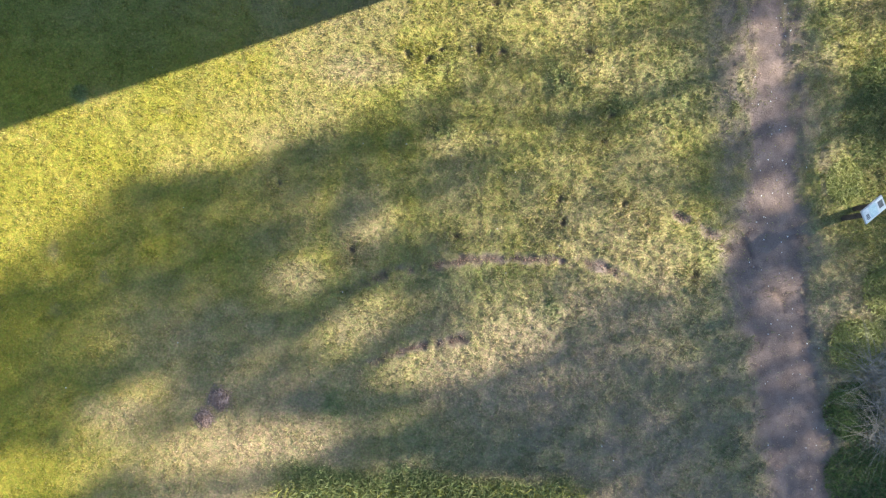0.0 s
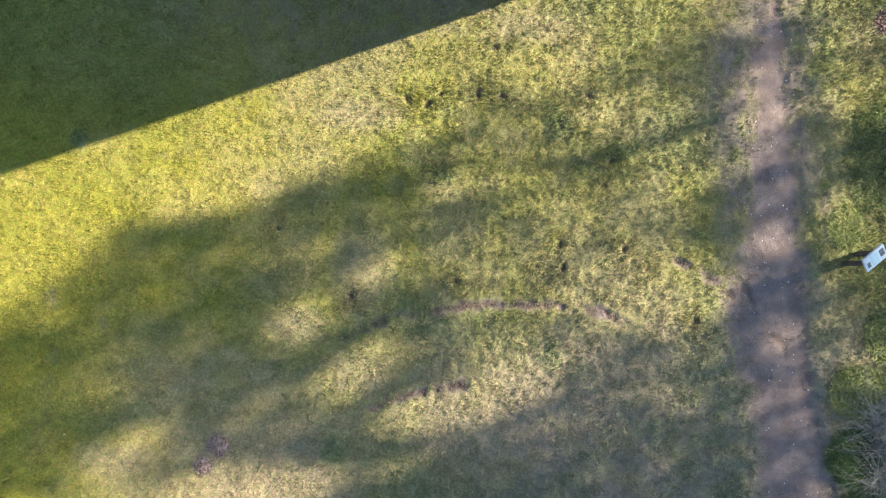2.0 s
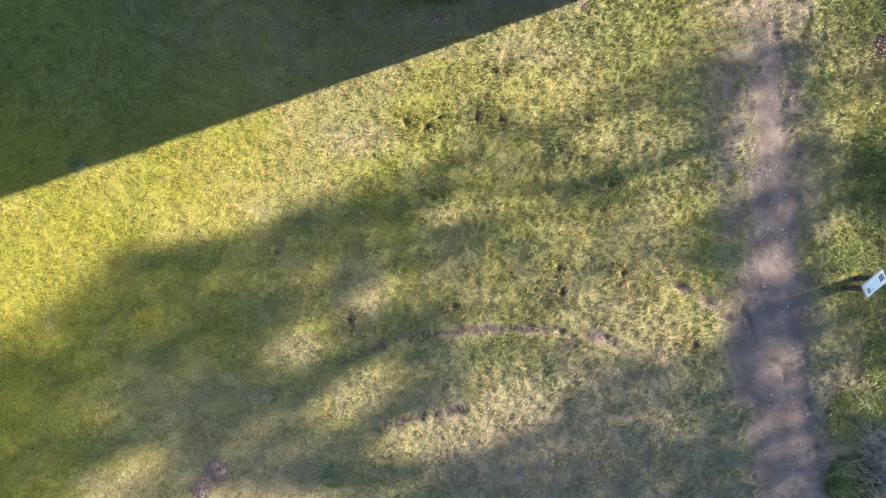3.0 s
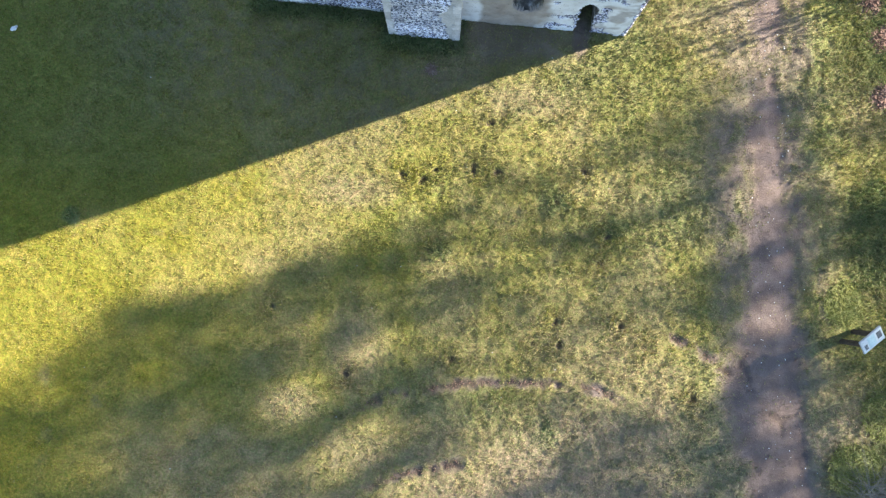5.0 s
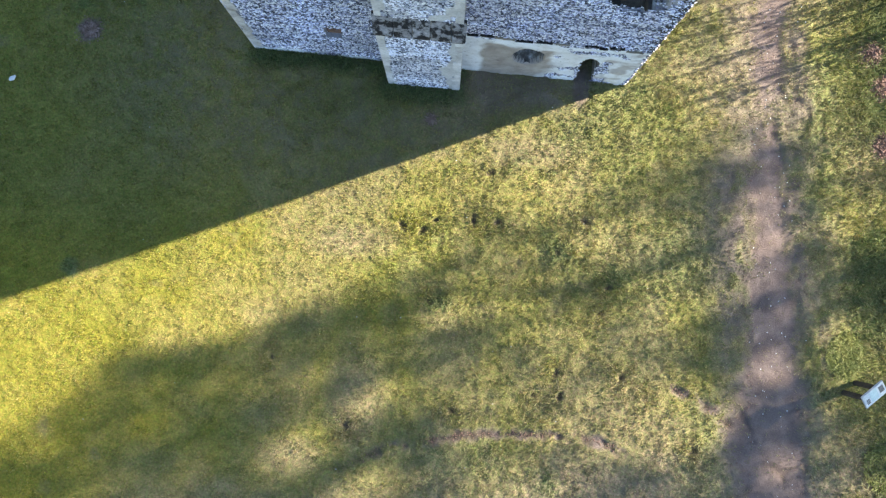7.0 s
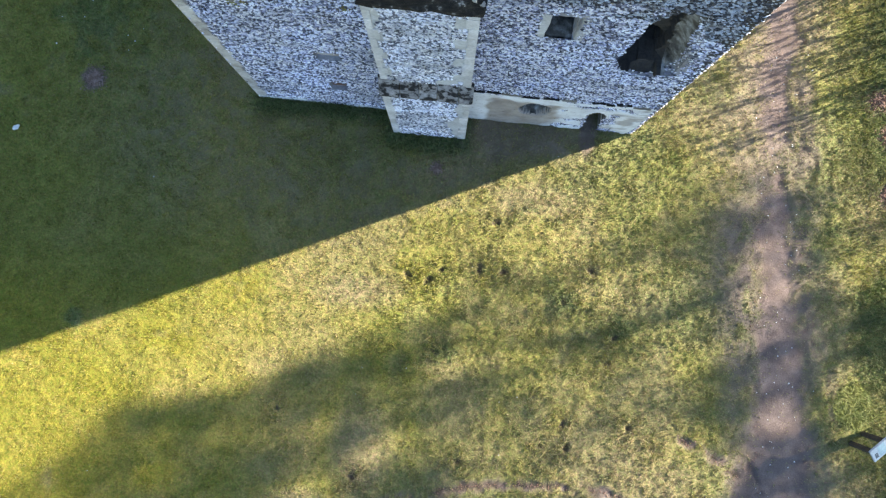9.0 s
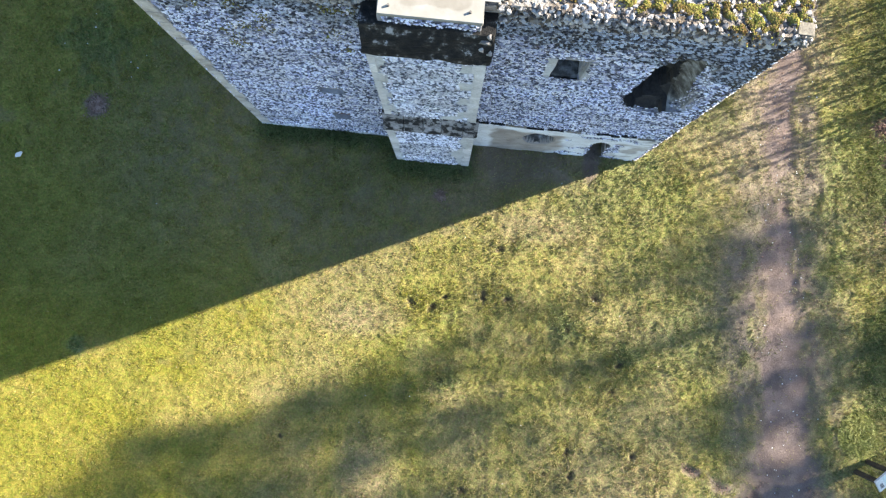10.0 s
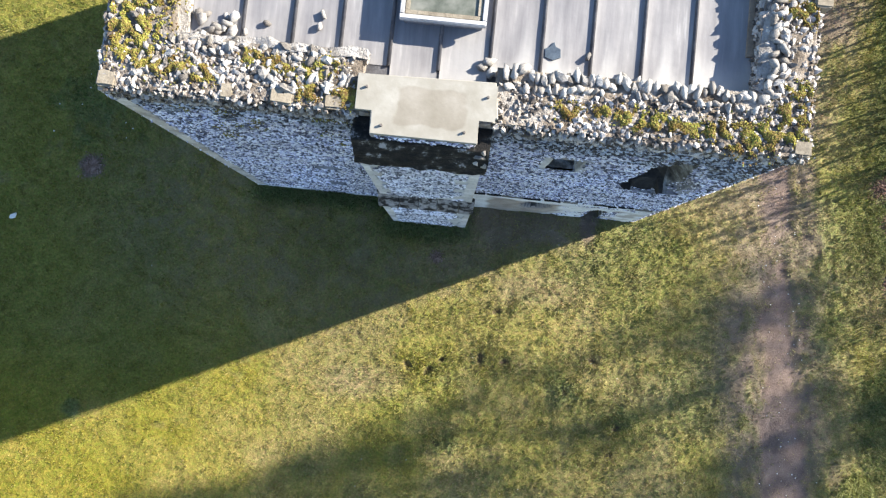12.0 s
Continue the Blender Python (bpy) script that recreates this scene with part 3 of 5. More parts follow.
def roughen(bm, cuts, amount, scale, seed=0):
    """Weathered faces: subdivide and push the points about."""
    bmesh.ops.subdivide_edges(bm, edges=bm.edges[:], cuts=cuts, use_grid_fill=True)
    for v in bm.verts:
        v.co += noise.noise_vector(v.co * scale + Vector((seed * 3.1, 0, 0))) * amount
    return bm


def pebble(seed, flat=0.7, rough_by=0.28):
    """A worn stone of 36 triangles, about one unit across."""
    rng = np.random.default_rng(seed)
    bm = bmesh.new()
    bmesh.ops.create_uvsphere(bm, u_segments=6, v_segments=4, radius=0.5)
    stretch = (1, rng.uniform(0.62, 0.85), flat)
    for v in bm.verts:
        v.co += noise.noise_vector(v.co * 1.9 + Vector((seed * 7.3, seed, 0))) * rough_by
        v.co = Vector((v.co.x * stretch[0], v.co.y * stretch[1], v.co.z * stretch[2]))
    return bm


def pebble_mesh(name, seed, mat, flat=0.7, rough_by=0.28):
    bm = pebble(seed, flat, rough_by)
    me = bpy.data.meshes.new(name)
    bm.to_mesh(me)
    bm.free()
    me.polygons.foreach_set("use_smooth", np.full(len(me.polygons), True))
    me.materials.append(mat)
    return me


def scatter_mesh(name, shapes, places, turns, sizes, mat, smooth_faces=True):
    """Many small shapes in one mesh. shapes: list of (verts, triangles)."""
    places, turns, sizes = np.asarray(places, float), np.asarray(turns, float), np.asarray(sizes, float)
    vs, fs, base = [], [], 0
    for k, (v, f) in enumerate(shapes):
        pick = np.arange(k, len(places), len(shapes))
        if not len(pick):
            continue
        vs.append((np.einsum("nij,vj->nvi", turns[pick], v) * sizes[pick, None, None] + places[pick, None, :]).reshape(-1, 3))
        fs.append((f[None] + base + (np.arange(len(pick)) * len(v))[:, None, None]).reshape(-1, 3))
        base += len(pick) * len(v)
    return mesh_from(name, np.concatenate(vs), np.concatenate(fs), mat, smooth_faces)


def shape_of(bm):
    bmesh.ops.triangulate(bm, faces=bm.faces)
    bm.verts.ensure_lookup_table()
    v = np.array([x.co[:] for x in bm.verts])
    f = np.array([[c.index for c in face.verts] for face in bm.faces])
    bm.free()
    return v, f


def turn_any(rng, lean=1.0):
    e = Euler((rng.normal(0, 0.6) * lean, rng.normal(0, 0.6) * lean, rng.uniform(0, 6.283)))
    return np.array(e.to_matrix())


# ---- ground ----
def graded(lo, hi, step, far):
    """Even steps in the middle, growing steps out to the horizon."""
    mid = np.arange(lo, hi + step / 2, step)
    out, d, x = [], step, 0.0
    while x < far:
        d *= 1.35
        x += d
        out.append(x)
    out = np.array(out)
    return np.concatenate((lo - out[::-1], mid, hi + out))


XS, YS = graded(-10.0, 10.4, 0.04, 1500), graded(-6.2, 13.0, 0.04, 1500)
GX, GY = np.meshgrid(XS, YS)
GRID = {"z": ground_z(GX, GY), "soil": soil_and_shade_mask(GX, GY), "dry": dry_and_light_mask(GX, GY), "lush": lush_mask(GX, GY), "tuft": tuft_mask(GX, GY), "foot": foot_mask(GX, GY)}


def at(name, x, y):
    """A field's value at places between the grid's points."""
    g, i, j = GRID[name], np.clip(np.searchsorted(XS, x) - 1, 0, len(XS) - 2), np.clip(np.searchsorted(YS, y) - 1, 0, len(YS) - 2)
    f, h = (x - XS[i]) / (XS[i + 1] - XS[i]), (y - YS[j]) / (YS[j + 1] - YS[j])
    return (g[j, i] * (1 - f) + g[j, i + 1] * f) * (1 - h) + (g[j + 1, i] * (1 - f) + g[j + 1, i + 1] * f) * h


def build_ground():
    xs, ys, gx, gy = XS, YS, GX.ravel(), GY.ravel()
    nx, ny = len(xs), len(ys)
    i = (np.arange(ny - 1)[:, None] * nx + np.arange(nx - 1)[None, :]).ravel()
    me = mesh_from("ground", np.column_stack((gx, gy, GRID["z"].ravel())), np.column_stack((i, i + 1, i + nx + 1, i + nx)), MAT_TURF, True)
    field(me, "soil", GRID["soil"].ravel())
    field(me, "damp", dark_earth_mask(gx, gy))
    field(me, "dry", GRID["dry"].ravel())
    field(me, "lush", GRID["lush"].ravel())
    ob = put("ground", me)
    tagged(ob, "uneven mown lawn with worn brown footpath and hoof holes", "ground", kind="structure")


def build_grass():
    """Blades over the lawn: short where it is trodden, long on the bank and under the walls."""
    rng = np.random.default_rng(5)
    n = 860000
    x, y = rng.uniform(-9.9, 10.3, n), rng.uniform(-6.1, 12.8, n)
    tuft = 0.35 * fbm(x * 5, y * 5, 91) + 0.65 * fbm(x * 12.5, y * 12.5, 93, 2)
    soil, lush, dry = at("soil", x, y), at("lush", x, y), at("dry", x, y)
    keep = (rng.random(n) < (1 - 0.93 * soil) * (0.52 + 0.6 * smooth(0.3, 0.65, tuft))) & ~in_tower(x, y)
    x, y, tuft, soil, lush, dry = (a[keep] for a in (x, y, tuft, soil, lush, dry))
    n = len(x)
    ranks = at("tuft", x, y)
    hole_near = np.full(n, 9.0)
    for hx, hy in HOLES:
        hole_near = np.minimum(hole_near, np.hypot(x - hx, y - hy))
    bank = smooth(-3.5, -4.3, y) * smooth(3.6, 2.2, x) * smooth(-3.9, -2.4, x)
    weedy = smooth(7.6, 8.6, x)
    tall = (0.022 + 0.026 * smooth(0.35, 0.7, tuft) + 0.022 * lush + 0.14 * bank * lush + 0.07 * weedy * lush + 0.035 * smooth(0.4, 0.16, hole_near) + 0.02 * ranks + 0.06 * at("foot", x, y)) * rng.uniform(0.55, 1.35, n)
    wide = (0.009 + 0.010 * rng.random(n)) * (1 + 0.6 * lush)
    face, lean_way, lean = rng.uniform(0, 6.283, n), rng.uniform(0, 6.283, n), rng.uniform(0.3, 1.1, n)
    z = at("z", x, y) - 0.004
    ax, ay = np.cos(face) * wide * 0.5, np.sin(face) * wide * 0.5
    tip = np.column_stack((x + np.cos(lean_way) * lean * tall, y + np.sin(lean_way) * lean * tall, z + tall))
    verts = np.empty((n, 3, 3))
    verts[:, 0] = np.column_stack((x - ax, y - ay, z))
    verts[:, 1] = np.column_stack((x + ax, y + ay, z))
    verts[:, 2] = tip
    me = mesh_from("grass", verts.reshape(-1, 3), np.arange(3 * n).reshape(-1, 3), MAT_GRASS)
    field(me, "dry", np.repeat(np.clip(dry + rng.normal(0, 0.22, n), 0, 1), 3))
    field(me, "lush", np.repeat(np.clip(lush + rng.normal(0, 0.12, n) * (lush > 0.05), 0, 1), 3))
    tagged(put("grass", me), "short patchy lawn grass, yellow-green and straw coloured", "grass", kind="stuff")


build_ground()
build_grass()


# ---- the flint tower ----
tower = empty("tower", TOWER, "squat ruined flint tower with lead roof and buttress", "tower")


def taper(u, z):
    """The walls lean in a little towards the top."""
    mid = -WIDE / 2
    return mid + (u - mid) * (1 - 0.034 * z / 7.4)


def opening_depth(u, z):
    """How far the front is hollowed at a place: doorway, ragged breach, square window, niche and blocked openings."""
    wob = 0.10 * (fbm(u * 6 + 40, z * 6 + 7, 101) - 0.5)
    d = np.zeros(np.shape(u))
    # doorway: narrow, ragged, with a rough arched head
    half = np.where(z < 1.15, 0.16, 0.16 * np.sqrt(np.clip(1 - ((z - 1.15) / 0.3) ** 2, 0, 1)))
    d = np.maximum(d, np.where((np.abs(u + 0.87 + 0.05 * z) < half + wob * 0.6) & (z < 1.45), 1.2, 0))
    # square window
    d = np.maximum(d, np.where((u > -2.43) & (u < -2.07) & (z > 5.03) & (z < 5.82), 1.2, 0))
    d = np.maximum(d, np.where((u > -2.52) & (u < -1.98) & (z > 5.03) & (z < 5.86), 0.07, 0))
    # breach that climbs towards the corner: a dark core with a scooped side
    left = np.interp(z, [3.86, 4.05, 4.4, 5.2, 5.8, 6.2, 6.3], [-0.95, -1.16, -1.27, -1.25, -1.2, -1.05, -0.9]) + wob
    right = np.interp(z, [3.86, 4.05, 4.5, 5.0, 5.8, 6.3], [-0.72, -0.56, -0.56, -0.64, -0.74, -0.88]) + 1.4 * wob
    inside = (z > 3.88 + wob) & (z < 6.28)
    pit = (z < np.interp(u, [-1.3, -1.0, -0.75, -0.5], [4.75, 4.72, 4.45, 4.1]) + wob) & (u < right - 0.06 + wob)
    d = np.maximum(d, np.where(inside & (u > left) & (u < right), np.where(pit, 1.2, 0.5), 0))
    side = np.where(inside & (u >= right - 0.05), 0.36 * smooth(0.36, 0.0, u - right + 0.8 * wob), 0)
    sill = np.where((u > left - 0.02) & (u < right + 0.12) & (z <= 3.9 + wob), 0.22 * smooth(3.70, 3.88, z + wob), 0)
    d = np.maximum(d, np.maximum(side, sill))
    # round niche with broken back
    r = np.hypot((u + 2.08) / 0.30, (z - 1.2) / 0.44) + wob * 2.2
    d = np.maximum(d, 0.34 * smooth(1.0, 0.75, r - 1.6 * wob))
    # blocked openings on the other half
    d = np.maximum(d, np.where((u > -5.84) & (u < -5.42) & (z > 2.96) & (z < 3.36), 0.10, 0))
    d = np.maximum(d, np.where((u > -5.86) & (u < -5.54) & (z > 1.10) & (z < 1.62 + wob), 0.12, 0))
    return d


def plaster_mask(u, z):
    """The old plaster that survives low on the wall."""
    edge = 0.5 * (fbm(u * 2.2, z * 2.2 + 5, 111) - 0.5) + 0.22 * (fbm(u * 8, z * 8, 113) - 0.5)
    m = smooth(0.1, -0.06, z - np.interp(u, [-3.3, -2.6, -0.9, -0.2], [2.02, 1.95, 1.95, 2.05]) + edge * 0.6) * (u > -3.34) * smooth(0.03, -0.06, u + 0.06 - 0.1 * (z / 2 - 0.5) + edge * 0.3)
    low = smooth(0.12, 0.02, z + edge * 0.9) * (u < -3.3) * 0.9
    holes = smooth(0.30, 0.16, np.hypot(u + 0.9, (z - 0.7) * 0.5) + edge * 0.25)
    # spots where the coat has fallen and the flints show
    fallen = smooth(0.60, 0.66, fbm(u * 3.2 + 2, z * 4, 115)) * smooth(-1.8, -1.5, u)
    return np.clip(np.maximum(m, low) - holes - fallen, 0, 1)


def build_front():
    step = 0.03
    us, zs = np.linspace(-WIDE, 0, int(WIDE / step) + 1), np.linspace(-0.15, HIGH, int((HIGH + 0.15) / step) + 1)
    gu, gz = (a.ravel() for a in np.meshgrid(us, zs))
    depth = opening_depth(gu, gz)
    pl = plaster_mask(gu, gz)
    v = depth + np.where(depth > 0, 0.06, 0.03) * (fbm(gu * 5, gz * 5, 121) - 0.5) - 0.028 * pl
    nu, nz = len(us), len(zs)
    i = (np.arange(nz - 1)[:, None] * nu + np.arange(nu - 1)[None, :]).ravel()
    faces = np.column_stack((i, i + 1, i + nu + 1, i + nu))
    through_wall = (depth[faces] > 1.0).all(1)
    cu, cz = gu[faces].mean(1), gz[faces].mean(1)
    through_wall |= (depth[faces] > 1.0).any(1) & (cu > -3) & (cz > 3) & (cu < -1.6)      # breach and window fall away inside
    in_plaster = (pl[faces].mean(1) > 0.5)
    verts = np.column_stack((taper(gu, gz), v, gz))
    # breach faces that get near-black rubble, its inner shade put into colour
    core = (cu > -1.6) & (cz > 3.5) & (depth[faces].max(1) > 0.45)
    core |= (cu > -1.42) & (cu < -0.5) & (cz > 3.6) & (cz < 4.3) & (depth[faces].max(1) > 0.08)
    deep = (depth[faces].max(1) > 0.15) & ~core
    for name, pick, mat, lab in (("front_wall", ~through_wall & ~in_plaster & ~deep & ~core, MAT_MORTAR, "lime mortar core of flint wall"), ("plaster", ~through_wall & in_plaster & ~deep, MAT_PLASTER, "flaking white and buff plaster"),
                            ("opening_reveal", ~through_wall & deep, MAT_REVEAL, "broken dark rubble inside openings"), ("breach_core", ~through_wall & core, MAT_DARK, "breach rubble coloured dark for the shade inside")):
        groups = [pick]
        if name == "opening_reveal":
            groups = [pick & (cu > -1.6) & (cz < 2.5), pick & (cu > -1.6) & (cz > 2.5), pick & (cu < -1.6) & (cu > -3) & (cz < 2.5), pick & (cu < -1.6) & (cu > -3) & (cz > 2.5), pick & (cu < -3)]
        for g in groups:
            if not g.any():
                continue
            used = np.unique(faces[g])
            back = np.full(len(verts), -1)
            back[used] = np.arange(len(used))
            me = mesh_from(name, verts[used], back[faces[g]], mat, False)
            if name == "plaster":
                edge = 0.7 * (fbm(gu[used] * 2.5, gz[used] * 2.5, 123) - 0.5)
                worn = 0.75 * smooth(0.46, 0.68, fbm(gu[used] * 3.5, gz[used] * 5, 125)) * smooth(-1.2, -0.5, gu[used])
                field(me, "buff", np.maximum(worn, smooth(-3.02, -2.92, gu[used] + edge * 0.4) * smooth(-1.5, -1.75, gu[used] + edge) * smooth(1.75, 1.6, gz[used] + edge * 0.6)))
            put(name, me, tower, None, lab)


def flint_shapes():
    shapes = []
    for k in range(10):
        rng = np.random.default_rng(200 + k)
        n = 5
        ang = np.sort(rng.uniform(0, 6.283, n) * 0.25 + np.arange(n) * 6.283 / n)
        r = rng.uniform(0.38, 0.56, n)
        ring = np.column_stack((np.cos(ang) * r * 1.4, np.zeros(n), np.sin(ang) * r * 0.72))
        crown = np.column_stack((np.cos(ang) * r * 0.7 + rng.normal(0, 0.04, n), -rng.uniform(0.22, 0.42, n), np.sin(ang) * r * 0.42))
        v = np.concatenate((ring, crown))
        f = [(j, (j + 1) % n, n + (j + 1) % n) for j in range(n)] + [(j, n + (j + 1) % n, n + j) for j in range(n)] + [(n, n + j, n + j + 1) for j in range(1, n - 1)]
        shapes.append((v, np.array(f)))
    return shapes


FLINTS = flint_shapes()


def flint_face(name, origin, along, out, width, height, allowed, size, seed, parent, label, mat=None, sink=None):
    """Flints bedded in a face. along and out are unit vectors in the tower's frame, z is up; allowed(a, z) says where."""
    rng = np.random.default_rng(seed)
    a_list, z_list = [], []
    for k in range(int(height / (size * 0.62))):
        z = (k + 0.5) * size * 0.62
        a = np.arange(rng.uniform(0, size), width, size * 1.06)
        a_list.append(a + rng.normal(0, size * 0.16, len(a)))
        z_list.append(z + rng.normal(0, size * 0.14, len(a)))
    a, z = np.concatenate(a_list), np.concatenate(z_list)
    ok = allowed(a, z) & (a > 0) & (a < width)
    a, z = a[ok], z[ok]
    o, al, ou = np.array(origin), np.array(along), np.array(out)
    places = o + a[:, None] * al + z[:, None] * np.array((0, 0, 1)) + rng.uniform(-0.012, 0.01, len(a))[:, None] * ou
    if sink is not None:
        places = places - sink(a, z)[:, None] * ou
    if abs(al[0]) > 0.9:
        places[:, 0] = taper(places[:, 0], places[:, 2])
    frame_ = np.column_stack((al, -ou, (0, 0, 1)))
    t = rng.normal(0, 0.3, len(a))
    c, s, o, i = np.cos(t), np.sin(t), np.zeros(len(a)), np.ones(len(a))
    turns = np.einsum("ij,njk->nik", frame_, np.stack((c, o, -s, o, i, o, s, o, c), 1).reshape(-1, 3, 3))
    me = scatter_mesh(name, FLINTS, places, turns, size * rng.uniform(0.6, 1.35, len(a)), mat or MAT_FLINT, False)
    return tagged(put(name, me, parent, None, label), kind="stuff")


def build_tower_walls():
    build_front()
    # the other three sides, and a dark backing wall added behind the openings
    part("right_wall", roughen(box(-0.34, -0.006, 0.02, DEEP, -0.15, HIGH), 6, 0.02, 3), MAT_MORTAR, tower, "sunlit mortar and flint side")
    part("left_wall", roughen(box(-WIDE + 0.005, -WIDE + 0.9, 0.02, DEEP, -0.15, HIGH), 6, 0.02, 3), MAT_MORTAR, tower, "shaded mortar and flint side")
    for name in ("right_wall", "left_wall"):
        for v in tower.children[[c.name for c in tower.children].index(name)].data.vertices:
            v.co.x = taper(v.co.x, v.co.z)
            v.co.y = max(v.co.y, 0.035)
    part("rear_wall", roughen(box(-WIDE + 0.9, -0.34, DEEP - 0.9, DEEP, -0.15, HIGH), 4, 0.02, 3), MAT_MORTAR, tower)
    part("inner_wall", box(-6.6, -0.34, 2.4, 2.6, -0.15, HIGH), MAT_DARK, tower, "dark backing wall added to keep the openings black")

    def front_ok(a, z):
        u = a - WIDE
        corner_l = u < -WIDE + 0.14 + 0.1 * fbm(z * 4, z * 0, 129)
        return (opening_depth(u, z) < np.where(np.abs(u + 2.08) > 0.45, np.where((u > -1.0) & (z > 3.6), 0.16, 0.42), 0.02)) & (plaster_mask(u, z) < 0.45) & ~((u > -1.42) & (u < -0.5) & (z > 3.6) & (z < 4.3) & (opening_depth(u, z) > 0.08)) & ~corner_l & ~((u > -4.74) & (u < -3.3))
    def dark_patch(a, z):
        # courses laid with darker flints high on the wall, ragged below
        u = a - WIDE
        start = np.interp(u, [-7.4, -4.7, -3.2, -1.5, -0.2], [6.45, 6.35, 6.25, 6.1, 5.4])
        # flints deep in openings take the dark kind too, as painted shade
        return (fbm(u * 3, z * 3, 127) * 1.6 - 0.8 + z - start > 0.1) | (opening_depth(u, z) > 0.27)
    for seed, pick, mat, lab in ((301, lambda a, z: front_ok(a, z) & ~dark_patch(a, z), MAT_FLINT, "grey, white and dark split flints"), (301, lambda a, z: front_ok(a, z) & dark_patch(a, z), MAT_FLINT_DARK, "darker weathered flints high on the wall, and shade-dark ones in openings")):
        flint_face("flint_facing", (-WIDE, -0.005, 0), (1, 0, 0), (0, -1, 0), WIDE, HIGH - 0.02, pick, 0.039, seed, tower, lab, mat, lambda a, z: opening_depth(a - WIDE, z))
    everywhere = lambda a, z: a > -1
    flint_face("side_flints", (-0.012, 0, 0), (0, 1, 0), (1, 0, 0), DEEP, HIGH, everywhere, 0.07, 302, tower, "sunlit flint side facing", MAT_FLINT_TOP)
    flint_face("side_flints", (-WIDE + 0.035, DEEP, 0), (0, -1, 0), (-1, 0, 0), DEEP, HIGH, everywhere, 0.07, 303, tower, "shaded flint side facing")
    for name in ("side_flints", "side_flints.001"):
        me = bpy.data.objects[name].data
        for v in me.vertices:
            v.co.x = taper(v.co.x, v.co.z)


def build_buttress():
    but = part("buttress", prism([(0.06, -0.15), (-0.45, -0.15), (-0.45, 3.06), (-0.36, 3.1), (-0.35, 6.7), (0.06, 6.9)], -4.72, -3.31, "u"), MAT_MORTAR_PALE, tower, "stepped flint buttress with dressed edges")
    # sloping offset of lichened stone blocks
    edges = [-4.76, -4.42, -4.12, -3.83, -3.5, -3.26]
    for k, (a, b) in enumerate(zip(edges, edges[1:])):
        bm = prism([(-0.50, 2.97), (-0.50, 3.06), (-0.345, 3.56), (-0.30, 3.56), (-0.30, 2.97)], a + 0.006, b - 0.006, "u", 0.012)
        part("weathering_stone", roughen(bm, 2, 0.012, 6, k), MAT_SPOTTED, but, "black and grey lichened offset stone")
    # dark sloping head under the capping
    bm = prism([(-0.43, 6.62), (-0.44, 6.70), (-0.27, 7.16), (0.02, 7.16), (0.02, 6.62)], -4.70, -3.28, "u", 0.01)
    part("head_slope", roughen(bm, 9, 0.03, 8, 3), MAT_BLACK, but, "black weathered sloping head")
    bm = prism([(-0.235, 7.14), (-0.235, 7.33), (0.3, 7.33), (0.3, 7.14)], -4.50, -3.43, "u", 0.01)
    part("head_course", roughen(bm, 3, 0.01, 6, 4), MAT_MORTAR, but)
    strip = 0.13

    def lower_ok(a, z):
        return (a > strip + 0.05 * (fbm(z * 3, a, 131) - 0.5)) & (a < 1.41 - strip - 0.08 + 0.16 * (fbm(z * 2.5, a, 133) - 0.5)) & (z < 3.0) & ~((a > 1.0) & (a < 1.28) & (z > 0.5) & (z < 1.9) & (fbm(a * 5, z * 3, 135) > 0.45))

    def upper_ok(a, z):
        blocky = np.where(np.mod(z, 0.75) < 0.36, 0.10, 0)
        return (a > 0.12 + blocky * 0.8) & (a < 1.27 - blocky * 1.6) & (z > 3.5) & (z < 6.6) & ~((z < 4.5) & (a > 0.85) & (fbm(a * 3, z * 3, 137) > 0.52))
    flint_face("flint_facing", (-4.72, -0.455, 0), (1, 0, 0), (0, -1, 0), 1.41, 3.1, lower_ok, 0.039, 311, but, "grey and white split flints", MAT_FLINT_PALE)
    flint_face("flint_facing", (-4.72, -0.356, 0), (1, 0, 0), (0, -1, 0), 1.41, 6.65, upper_ok, 0.039, 312, but, "grey and white split flints", MAT_FLINT_PALE)
    flint_face("flint_facing", (-4.46, -0.24, 7.17), (1, 0, 0), (0, -1, 0), 1.0, 0.16, lambda a, z: a > -1, 0.04, 313, but, "row of pale flints under the capping")
    # dressed edge stones up both corners
    rng = np.random.default_rng(7)
    for v_face, z0, z1, a0, a1 in ((-0.45, 0.0, 3.04, -4.725, -3.305), (-0.352, 3.5, 6.64, -4.715, -3.315)):
        z = z0
        while z < z1 - 0.1:
            h = min(rng.uniform(0.24, 0.42), z1 - z)
            for side in (0, 1):
                w = rng.uniform(0.08, 0.17)
                u0, u1 = (a0 - 0.006, a0 + w) if side == 0 else (a1 - w, a1 + 0.006)
                bm = box(u0, u1, v_face - 0.016, v_face + 0.20, z + 0.0015, z + h - 0.0015, 0.004)
                if v_face > -0.4:
                    for q in bm.verts:
                        q.co.x = taper(q.co.x, q.co.z)
                part("dressed_stone", bm, MAT_DRESSED, but)
            z += h
    for q in but.data.vertices:
        q.co.x = taper(q.co.x, q.co.z)


